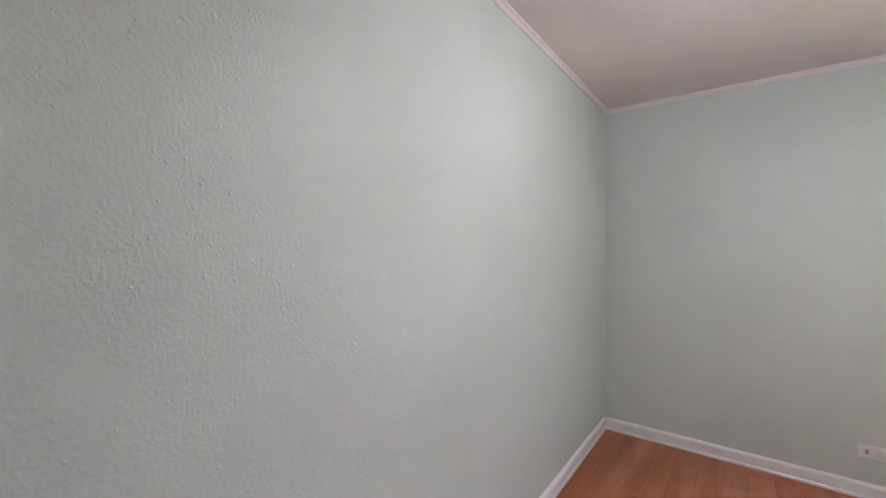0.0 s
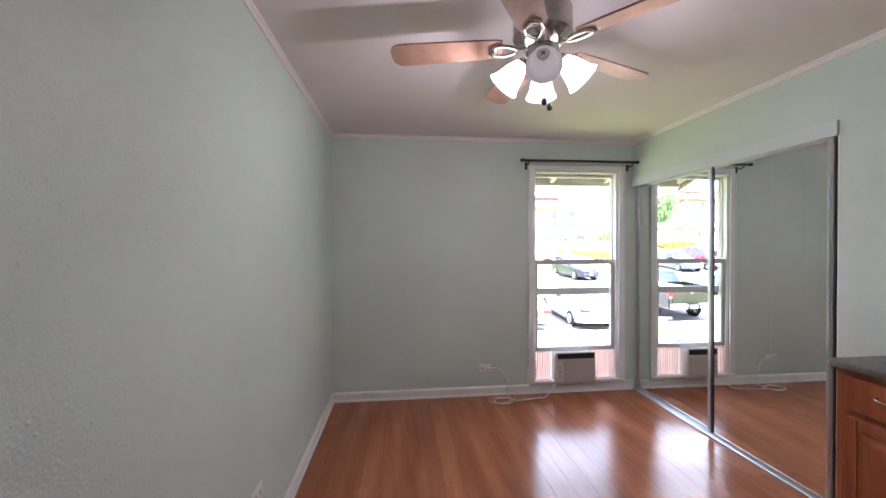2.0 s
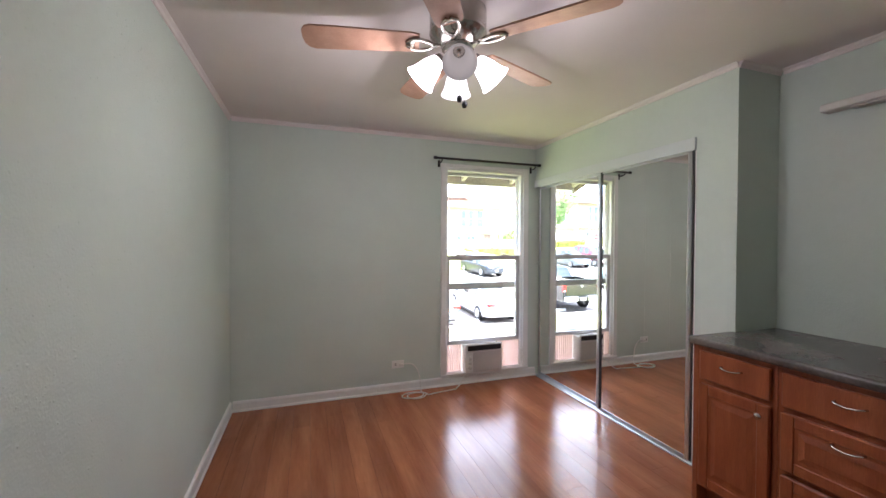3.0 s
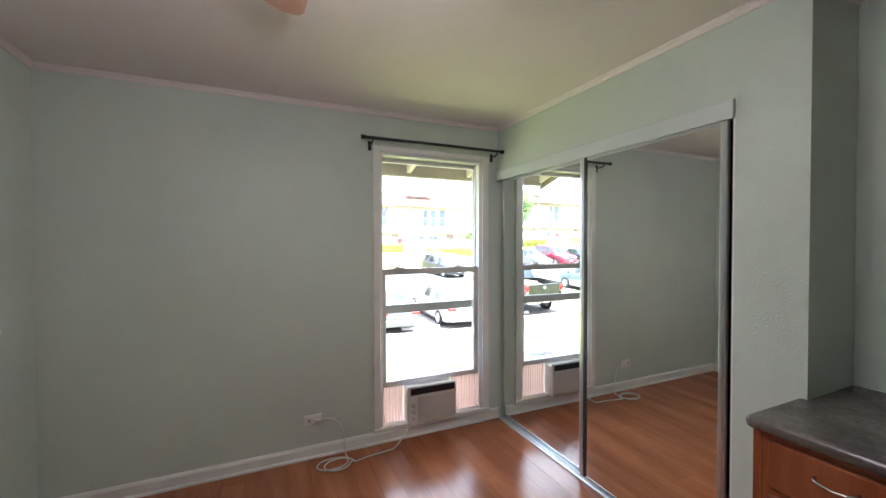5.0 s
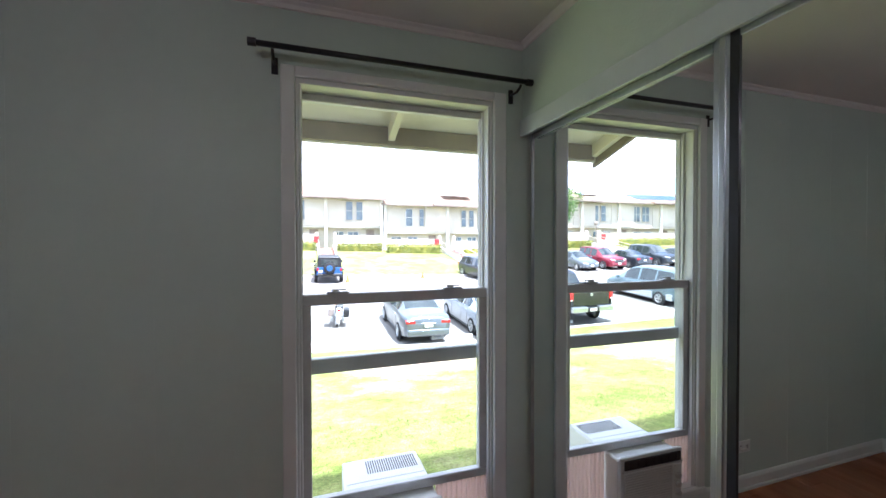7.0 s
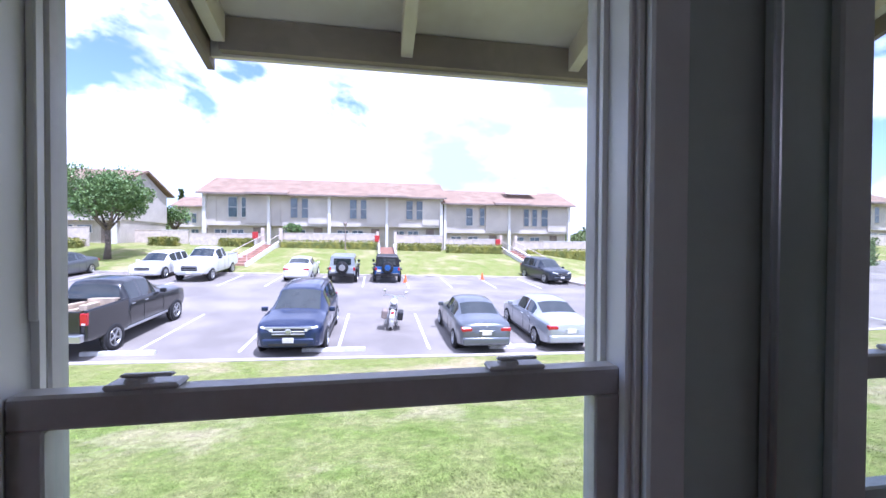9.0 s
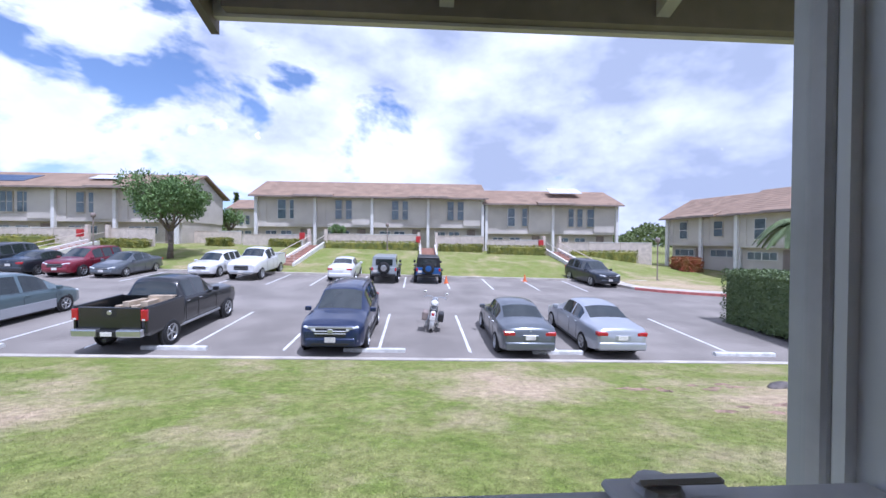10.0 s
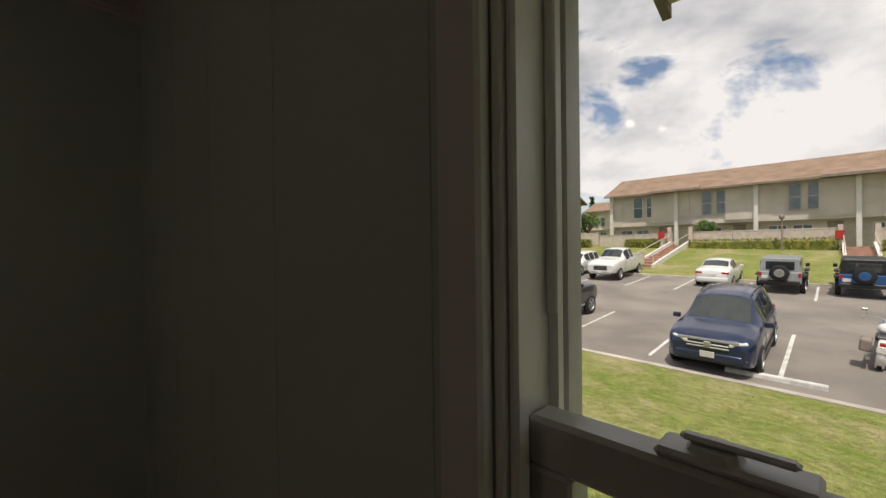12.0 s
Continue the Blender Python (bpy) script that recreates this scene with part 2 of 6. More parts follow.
M_YHEDGE = mat("yellow_hedge_leaf", (0.30, 0.28, 0.05), 0.7, var=0.25, scale=2, fine=14, color2=(0.14, 0.17, 0.04))
M_REDLEAF = mat("red_croton_leaf", (0.35, 0.08, 0.04), 0.7, var=0.3, scale=2, fine=14, color2=(0.22, 0.12, 0.03))
M_LEAF = mat("tree_leaf", (0.085, 0.165, 0.045), 0.6, var=0.25, scale=1.2, fine=12, color2=(0.17, 0.26, 0.08))
M_FARLEAF = mat("far_leaf", (0.11, 0.15, 0.06), 1.0, spec=0.0, var=0.3, scale=0.3, fine=3, color2=(0.17, 0.20, 0.09))
M_BARK = mat("bark", (0.20, 0.16, 0.13), 0.9, var=0.2, scale=6, fine=40)
M_TYRE = mat("tyre_rubber", (0.02, 0.02, 0.021), 0.85)
M_RIM = mat("alloy_rim", (0.55, 0.56, 0.57), 0.3, metal=0.9)
M_CHROME = mat("chrome", (0.55, 0.56, 0.57), 0.28, metal=0.9, var=0.02)
M_CARGLASS = mat("car_glass", (0.03, 0.038, 0.038), 0.05, metal=0.0, var=0.08, spec=0.9)
M_LAMPRED = mat("tail_lamp", (0.45, 0.015, 0.02), 0.2, var=0.05, coat=0.5)
M_LAMPCLR = mat("head_lamp", (0.72, 0.74, 0.76), 0.1, var=0.05, coat=0.5)
M_CONE = mat("cone_orange", (0.75, 0.16, 0.04), 0.6)
M_PLATE = mat("plate_white", (0.72, 0.70, 0.66), 0.5)


def paint(name, color, metal=0.35):
    return mat(name, color, 0.28, metal=metal, var=0.03, scale=2, fine=300, coat=0.7)


# ---- mesh helpers ----
def smooth(me, on):
    if on:
        for p in me.polygons:
            p.use_smooth = True


def part(name, bm, material, parent=None, label="", m=None, smoothed=False):
    me = bpy.data.meshes.new(name)
    bm.to_mesh(me)
    bm.free()
    me.materials.append(material)
    smooth(me, smoothed)
    ob = new(name, me)
    if m is not None:
        ob.matrix_basis = m
    if parent is not None:
        ob.parent = parent
    if label:
        tagged(ob, label)
    return ob


def thing(name, label, category, m=None, group="", kind=""):
    ob = new(name)
    ob.empty_display_size = 0.1
    if m is not None:
        ob.matrix_basis = m
    return tagged(ob, label, category, group, kind)


def box(x0, y0, z0, x1, y1, z1, bevel=0.0, bm=None, seg=1):
    own = bmesh.new()
    r = bmesh.ops.create_cube(own, size=1.0)
    for v in r["verts"]:
        v.co = Vector(((x0 + x1) / 2 + v.co.x * (x1 - x0), (y0 + y1) / 2 + v.co.y * (y1 - y0), (z0 + z1) / 2 + v.co.z * (z1 - z0)))
    if bevel:
        bmesh.ops.bevel(own, geom=own.edges[:], offset=bevel, segments=seg, affect="EDGES", profile=0.5)
    if bm is None:
        return own
    return join(bm, own)


def join(bm, other, m=None):
    me = bpy.data.meshes.new("tmp")
    other.to_mesh(me)
    other.free()
    if m is not None:
        me.transform(m)
    bm.from_mesh(me)
    bpy.data.meshes.remove(me)
    return bm


def cyl(r0, r1, h, seg=16, m=None, bm=None):
    own = bmesh.new()
    bmesh.ops.create_cone(own, cap_ends=True, segments=seg, radius1=r0, radius2=r1, depth=h, matrix=(m or Matrix()) @ Matrix.Translation((0, 0, h / 2)))
    return own if bm is None else join(bm, own)


def lathe(profile, seg=24, m=None):
    """A turned shape from (radius, height) pairs."""
    bm = bmesh.new()
    rings = []
    for r, z in profile:
        rings.append([bm.verts.new((r * math.cos(2 * math.pi * i / seg), r * math.sin(2 * math.pi * i / seg), z)) for i in range(seg)])
    for a, b in zip(rings, rings[1:]):
        for i in range(seg):
            bm.faces.new((a[i], a[(i + 1) % seg], b[(i + 1) % seg], b[i]))
    if m is not None:
        bm.transform(m)
    return bm


def tube(points, r, seg=8, closed=False):
    """A round bar along points."""
    bm = bmesh.new()
    pts = [Vector(p) for p in points]
    rings = []
    for i, p in enumerate(pts):
        a, b = pts[max(0, i - 1)], pts[min(len(pts) - 1, i + 1)]
        d = (b - a).normalized()
        ref = Vector((0, 0, 1)) if abs(d.z) < 0.9 else Vector((1, 0, 0))
        s = d.cross(ref).normalized()
        u = s.cross(d)
        rr = r[i] if isinstance(r, (list, tuple)) else r
        rings.append([bm.verts.new(p + rr * (math.cos(2 * math.pi * k / seg) * s + math.sin(2 * math.pi * k / seg) * u)) for k in range(seg)])
    for a, b in zip(rings, rings[1:]):
        for k in range(seg):
            bm.faces.new((a[k], a[(k + 1) % seg], b[(k + 1) % seg], b[k]))
    bm.faces.new(rings[0][::-1])
    bm.faces.new(rings[-1])
    return bm


def extrude_profile(pts, axis, a, b):
    """A prism: pts are (p, q) in the plane across axis 'x' (y, z) or 'y' (x, z)."""
    bm = bmesh.new()
    mk = (lambda p, q, s: (s, p, q)) if axis == "x" else (lambda p, q, s: (p, s, q))
    lo = [bm.verts.new(mk(p, q, a)) for p, q in pts]
    hi = [bm.verts.new(mk(p, q, b)) for p, q in pts]
    n = len(pts)
    for i in range(n):
        bm.faces.new((lo[i], lo[(i + 1) % n], hi[(i + 1) % n], hi[i]))
    bm.faces.new(lo[::-1])
    bm.faces.new(hi)
    bmesh.ops.recalc_face_normals(bm, faces=bm.faces[:])
    return bm


def structure(name, bm, material, label, category, m=None):
    return tagged(part(name, bm, material, None, "", m), label, category, "", "structure")


# ---- the room ----
W, H, BACK, RX, RY = 2.91, 2.44, -4.3, 3.26, -2.07
T = 0.125
bm = box(-T, -4.6, 0, 0, T, H)
structure("wall_west", bm, M_WALL_TEX, "pale green textured plaster wall", "wall")
# window wall, with its tall opening
WX0, WX1, WZ0, WZ1 = 1.893, 2.752, 0.085, 2.15
bm = box(0, 0, 0, WX0, T, H)
box(WX1, 0, 0, 3.9, T, H, bm=bm)
box(WX0, 0, 0, WX1, T, WZ0, bm=bm)
box(WX0, 0, WZ1, WX1, T, H, bm=bm)
structure("wall_north", bm, M_WALL, "pale green painted panel wall with a tall window", "wall")
for i in range(7):
    gx0 = 0.21 + 0.4 * i
    if gx0 < 1.83:
        structure("panel_seam", box(gx0, -0.0012, 0.09, gx0 + 0.004, -0.0002, 2.408), M_WALL, "faint vertical seam of the wall panelling", "trim")


def plaster_bumps(name, n, make, size, seed):
    """Sparse drips left in the rolled paint."""
    rng = random.Random(seed)
    vs, fs = [], []
    for _ in range(n):
        a, b, nrm, t1, t2 = make(rng)
        r = size * rng.uniform(0.4, 1.4)
        k = len(vs)
        c = Vector(a)
        vs += [tuple(c + t1 * r * rng.uniform(.6, 1.3)), tuple(c + t2 * r), tuple(c - t1 * r * rng.uniform(.6, 1.3)), tuple(c - t2 * r), tuple(c + nrm * r * 0.5)]
        fs += [(k, k + 1, k + 4), (k + 1, k + 2, k + 4), (k + 2, k + 3, k + 4), (k + 3, k, k + 4)]
    me = bpy.data.meshes.new(name)
    me.from_pydata(vs, [], fs)
    me.materials.append(M_WALL_TEX)
    smooth(me, True)
    ob = new(name, me)
    return tagged(ob, "small raised paint drips on the plaster wall", "plaster", "", "stuff")


EX, EY, EZ = Vector((1, 0, 0)), Vector((0, 1, 0)), Vector((0, 0, 1))
plaster_bumps("wall_texture", 2600, lambda r: ((0.0, -3.9 + 3.6 * r.random() ** 1.3, r.uniform(0.1, 2.38)), 0, EX, EY, EZ), 0.0042, 11)
plaster_bumps("wall_texture", 420, lambda r: ((2.91, r.uniform(-2.06, -1.83), r.uniform(0.92, 2.38)), 0, -EX, EY, EZ), 0.0042, 12)
# closet wall with opening y -1.82..0, z 0..2.07
CZ = 2.075
bm = box(W, -1.822, CZ, W + 0.1, 0, H)
box(W, RY, 0, W + 0.1, -1.822, H, bm=bm)
structure("wall_east", bm, M_WALL_TEX, "pale green textured wall above sliding closet doors", "wall")
bm = box(W + 0.1, RY, 0, 3.9, RY + 0.1, H)
structure("wall_return", bm, M_WALL_TEX, "pale green wall return beside the recess", "wall")
bm = box(RX, -4.6, 0, RX + T, RY, H)
structure("wall_recess", bm, M_WALL_TEX, "pale green back wall of the cabinet recess", "wall")
# closet shade is put into this wall's near-black colour
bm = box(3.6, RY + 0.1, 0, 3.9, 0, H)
structure("closet_back", bm, M_DARK, "closet back wall coloured near-black for the shade inside", "wall")
# back wall with a doorway
bm = box(-T, BACK - T, 0, 1.15, BACK, H)
box(1.95, BACK - T, 0, RX, BACK, H, bm=bm)
box(1.15, BACK - T, 2.05, 1.95, BACK, H, bm=bm)
structure("wall_south", bm, M_WALL, "pale green wall with an open doorway", "wall")
bm = box(0.4, -6.2, 0, 0.5, BACK - T, H)
box(2.6, -6.2, 0, 2.7, BACK - T, H, bm=bm)
box(0.4, -6.3, 0, 2.7, -6.2, H, bm=bm)
structure("hall_walls", bm, M_WALL, "plain pale walls of the hall behind", "wall")
bm = box(-T, -6.3, H, 3.9, T, H + 0.12)
structure("ceiling", bm, M_CEIL, "warm white painted flat ceiling", "ceiling")
bm = box(-T, -6.3, -0.15, 3.9, T, -0.012)
structure("subfloor", bm, M_FLOOR_GAP, "dark base beneath the floor planks", "floor")


def baseboard(x0, y0, x1, y1, nx, ny):
    """Baseboard from (x0, y0) to (x1, y1), standing out by the normal (nx, ny)."""
    prof = [(0, 0), (0.02, 0), (0.02, 0.012), (0.014, 0.02), (0.014, 0.07), (0.008, 0.082), (0, 0.088)]
    bm = bmesh.new()
    lo = [bm.verts.new((x0 + nx * p, y0 + ny * p, q)) for p, q in prof]
    hi = [bm.verts.new((x1 + nx * p, y1 + ny * p, q)) for p, q in prof]
    for i in range(len(prof)):
        j = (i + 1) % len(prof)
        bm.faces.new((lo[i], lo[j], hi[j], hi[i]))
    bm.faces.new(lo); bm.faces.new(hi[::-1])
    bmesh.ops.recalc_face_normals(bm, faces=bm.faces[:])
    return structure("baseboard", bm, M_TRIM, "white painted wooden baseboard", "baseboard")


baseboard(0, BACK, 0, 0, 1, 0)
baseboard(0.02, 0, 2.91, 0, 0, -1)
baseboard(0.02, BACK, 1.1, BACK, 0, 1)


def crown(x0, y0, x1, y1, nx, ny):
    prof = [(0, 0), (0.022, 0), (0.022, -0.006), (0.012, -0.014), (0.008, -0.03), (0, -0.032)]
    bm = bmesh.new()
    lo = [bm.verts.new((x0 + nx * p, y0 + ny * p, H + q)) for p, q in prof]
    hi = [bm.verts.new((x1 + nx * p, y1 + ny * p, H + q)) for p, q in prof]
    for i in range(len(prof)):
        j = (i + 1) % len(prof)
        bm.faces.new((lo[i], lo[j], hi[j], hi[i]))
    bm.faces.new(lo); bm.faces.new(hi[::-1])
    bmesh.ops.recalc_face_normals(bm, faces=bm.faces[:])
    return structure("trim", bm, M_CEIL, "thin painted ceiling moulding", "trim")


crown(0, BACK, 0, 0, 1, 0)
crown(0.022, 0, W, 0, 0, -1)
crown(W, -0.022, W, RY, -1, 0)
crown(W, RY, RX, RY, 0, -1)
crown(RX, RY - 0.022, RX, BACK, -1, 0)


# ---- window ----
win = thing("window_1", "tall white double-hung window, lower sash raised over an air conditioner", "window", kind="structure")
def casing(name, x0, x1, z0, z1, d=0.02):
    return part(name, box(x0, -d, z0, x1, 0, z1, 0.004), M_TRIM, win)
casing("casing", 1.84, WX0, 0.09, 2.19)
casing("casing", WX1, 2.815, 0.09, 2.19)
casing("casing", WX0, WX1, WZ1, 2.19, 0.018)
part("window_sill", box(1.84, -0.03, 0.088, 2.815, 0, 0.115, 0.004), M_TRIM, win)
for x0, x1 in ((WX0 + 0.001, WX0 + 0.012), (WX1 - 0.012, WX1 - 0.001)):
    part("jamb", box(x0, -0.004, 0.086, x1, T, 2.149, 0.002), M_TRIM, win)
part("head_jamb", box(WX0 + 0.012, -0.004, 2.127, WX1 - 0.012, T, 2.149, 0.002), M_TRIM, win)
for x0, x1 in ((WX0 + 0.012, WX0 + 0.022), (WX1 - 0.022, WX1 - 0.012)):
    if x0 < 2:
        part("jamb_liner", box(x0, 0.066, 1.37, x1 + 0.002, 0.0715, 2.127, 0.002), M_TRIM, win)
    part("parting_stop", box(x0, 0.072, 0.1, x1, 0.082, 2.127), M_TRIM, win)
    part("blind_stop", box(x0, 0.002, 0.1, x1, 0.022, 2.127, 0.003), M_TRIM, win)


def sash(name, y, z0, z1, bot, top, side):
    xa, xb = WX0 + 0.013, WX1 - 0.013
    s = part(name, box(xa, y, z1 - top, xb, y + 0.035, z1, 0.004), M_SASH, win)
    part("bottom_rail", box(xa, y, z0, xb, y + 0.035, z0 + bot, 0.004), M_SASH, s)
    part("stile", box(xa, y, z0 + bot, xa + side, y + 0.035, z1 - top, 0.003), M_SASH, s)
    part("stile", box(xb - side, y, z0 + bot, xb, y + 0.035, z1 - top, 0.003), M_SASH, s)
    g = part("pane", box(xa + side - 0.004, y + 0.015, z0 + bot - 0.004, xb - side + 0.004, y + 0.019, z1 - top + 0.004), M_GLASS, s)
    g.visible_shadow = False
    return s


low = sash("lower_sash", 0.03, 0.39, 1.283, 0.04, 0.045, 0.042)
up = sash("upper_sash", 0.088, 0.935, 2.125, 0.065, 0.03, 0.01)
for lx in (2.056, 2.57):
    lk = part("sash_lock", box(lx - 0.045, 0.032, 1.283, lx + 0.045, 0.066, 1.291, 0.003), M_SASH, low, "grey cast metal sash lock")
    part("cam", lathe([(0.001, 1.297), (0.015, 1.296), (0.018, 1.290), (0.001, 1.290)], 12, Matrix.Translation((lx - 0.01, 0.05, 0))), M_SASH, lk)
    part("lever", box(lx - 0.03, 0.04, 1.297, lx + 0.035, 0.052, 1.302, 0.003), M_SASH, lk)


def accordion(x0, x1):
    n = max(4, int((x1 - x0) / 0.012))
    bm = bmesh.new()
    rows = []
    for i in range(n + 1):
        x = x0 + (x1 - x0) * i / n
        y = 0.035 + (0.008 if i % 2 else 0)
        rows.append((bm.verts.new((x, y, 0.118)), bm.verts.new((x, y, 0.392)), bm.verts.new((x, y + 0.004, 0.118)), bm.verts.new((x, y + 0.004, 0.392))))
    for a, b in zip(rows, rows[1:]):
        bm.faces.new((a[0], b[0], b[1], a[1]))
        bm.faces.new((a[2], a[3], b[3], b[2]))
        bm.faces.new((a[1], b[1], b[3], a[3]))
    return bm


part("sub_sill", box(WX0 + 0.001, -0.003, 0.0855, WX1 - 0.001, T, 0.1175), M_TRIM, win)
# window air conditioner
ac = thing("air_conditioner", "off-white window air conditioner with a grey grille, on the sill", "air conditioner")
part("body", box(2.085, -0.06, 0.118, 2.475, 0.30, 0.386, 0.008), M_PLASTIC, ac)
bz = box(2.08, -0.085, 0.116, 2.48, -0.06, 0.41, 0.012, seg=2)
part("bezel", bz, M_PLASTIC, ac)
vent = part("air_outlet", box(2.098, -0.092, 0.345, 2.462, -0.084, 0.395, 0.003), M_BLACK, ac)
for i in range(7):
    x = 2.13 + i * 0.05
    part("louvre", box(x, -0.095, 0.350, x + 0.005, -0.0915, 0.390), M_DARK, vent)
part("trim_line", box(2.085, -0.089, 0.335, 2.475, -0.084, 0.341), M_ACGREY, ac)
gr = part("grille", box(2.155, -0.0905, 0.135, 2.465, -0.084, 0.328, 0.003), M_ACGREY, ac)
for i in range(14):
    z = 0.143 + i * 0.013
    part("slat", box(2.16, -0.0935, z, 2.46, -0.0895, z + 0.006), M_ACGREY, gr)
pn = part("control_panel", box(2.09, -0.09, 0.135, 2.15, -0.084, 0.328, 0.003), M_PLASTIC, ac)
for z in (0.18, 0.225, 0.27):
    part("knob", lathe([(0.001, 0.018), (0.014, 0.016), (0.017, 0), (0.001, 0)], 14, Matrix.Translation((2.12, -0.0895, z)) @ pose(0, 0, 0, 90)), M_ACGREY, pn)
part("side_panel", accordion(WX0 + 0.013, 2.078), M_PINK, ac, "pinkish translucent accordion side panel")
part("side_panel", accordion(2.482, WX1 - 0.013), M_PINK, ac, "pinkish translucent accordion side panel")
bk = part("rear_case", box(2.09, 0.16, 0.12, 2.47, 0.36, 0.388, 0.006), M_PLASTIC, ac)
for i in range(22):
    x = 2.2 + i * 0.0115
    part("vent_slot", box(x, 0.22, 0.386, x + 0.005, 0.33, 0.3895), M_BLACK, bk)
# curtain rod
rod = thing("curtain_rod", "thin black metal curtain rod on two brackets", "curtain rod")
part("rod", tube([(1.755, -0.098, 2.218), (2.25, -0.098, 2.219), (2.885, -0.098, 2.22)], 0.011, 10), M_ROD, rod, smoothed=True)
for x in (1.752, 2.888):
    part("finial", cyl(0.015, 0.015, 0.028, 12, Matrix.Translation((x - 0.014, -0.098, 2.219)) @ pose(0, 0, 0, 0, 90)), M_ROD, rod)
for x in (1.82, 2.845):
    b = part("bracket", tube([(x, -0.0, 2.19), (x, -0.06, 2.185), (x, -0.09, 2.195), (x, -0.098, 2.205)], 0.006, 8), M_ROD, rod)
    part("wall_plate", box(x - 0.012, -0.006, 2.15, x + 0.012, 0, 2.215, 0.002), M_ROD, b)

# ---- sliding mirror closet doors ----
cl = thing("closet_door_frame", "white aluminium header and floor track of a mirrored closet", "door frame", kind="structure")
part("header_fascia", box(2.893, -1.822, 1.998, 2.9095, -0.002, 2.078, 0.002), M_HEADER, cl)
part("top_track", box(2.912, -1.82, 2.015, 2.998, -0.002, 2.074), M_ALU, cl)
part("floor_track", box(2.9, -1.82, 0, 2.995, -0.025, 0.012, 0.003), M_ALU, cl)
for x in (2.913, 2.942, 2.975):
    part("track_rib", box(x, -1.82, 0.012, x + 0.004, -0.025, 0.02), M_ALU, cl)
part("side_jamb", box(2.912, -1.8215, 0.012, 2.99, -1.813, 2.014), M_TRIM, cl)


def mirror_door(y0, y1, x, label):
    d = thing("mirror_door", label, "sliding door", group="mirrored closet doors")
    z0, z1 = 0.021, 2.012
    part("mirror_glass", box(x + 0.002, y0 + 0.02, z0 + 0.02, x + 0.007, y1 - 0.02, z1 - 0.02), M_MIRROR, d)
    part("backing", box(x + 0.012, y0 + 0.01, z0 + 0.01, x + 0.02, y1 - 0.01, z1 - 0.01), M_DARK, d)
    for a, b in ((y0, y0 + 0.032), (y1 - 0.032, y1)):
        st = part("stile", box(x, a, z0, x + 0.024, b, z1, 0.004), M_ALU, d)
        part("stile_ridge", box(x - 0.004, (a + b) / 2 - 0.004, z0, x + 0.001, (a + b) / 2 + 0.004, z1), M_ALU, st)
    part("rail", box(x, y0 + 0.032, z0, x + 0.024, y1 - 0.032, z0 + 0.024, 0.003), M_ALU, d)
    part("rail", box(x, y0 + 0.032, z1 - 0.03, x + 0.024, y1 - 0.032, z1, 0.003), M_ALU, d)
    return d


rd = mirror_door(-0.945, -0.012, 2.936, "tall framed mirror sliding door, rear track, aluminium edges")
fd = mirror_door(-1.792, -0.945, 2.911, "tall framed mirror sliding door, front track, aluminium edges")

rd.matrix_basis = Matrix.Translation((2.936, -0.945, 0)) @ pose(0, 0, 0, 0, 0, -0.7) @ Matrix.Translation((-2.936, 0.945, 0))
fd.matrix_basis = Matrix.Translation((2.907, -1.78, 0)) @ pose(0, 0, 0, 0, 0, -0.15) @ Matrix.Translation((-2.907, 1.78, 0))
# near-black strip beside the front door's leading stile
part("dark_strip", box(2.9085, -0.998, 0.03, 2.917, -0.976, 2.0), M_BLACK, fd)

# ---- counter and cabinets ----
CF = 2.62
ct = bmesh.new()
pts = [(2.575, -2.04), (W - 0.002, -2.04), (W - 0.002, RY - 0.002), (RX - 0.002, RY - 0.002), (RX - 0.002, -4.1), (2.575, -4.1)]
lo = [ct.verts.new((x, y, 0.868)) for x, y in pts]
hi = [ct.verts.new((x, y, 0.91)) for x, y in pts]
ct.faces.new(lo[::-1]); ct.faces.new(hi)
for i in range(6):
    ct.faces.new((lo[i], lo[(i + 1) % 6], hi[(i + 1) % 6], hi[i]))
bmesh.ops.recalc_face_normals(ct, faces=ct.faces[:])
ed = [e for e in ct.edges if all(v.co.x < 2.58 or v.co.y > -2.05 for v in e.verts)]
bmesh.ops.bevel(ct, geom=ed, offset=0.017, segments=4, affect="EDGES", profile=0.5)
tagged(part("countertop", ct, M_COUNTER, smoothed=False), "dark mottled stone-look laminate countertop with rounded edge", "countertop")


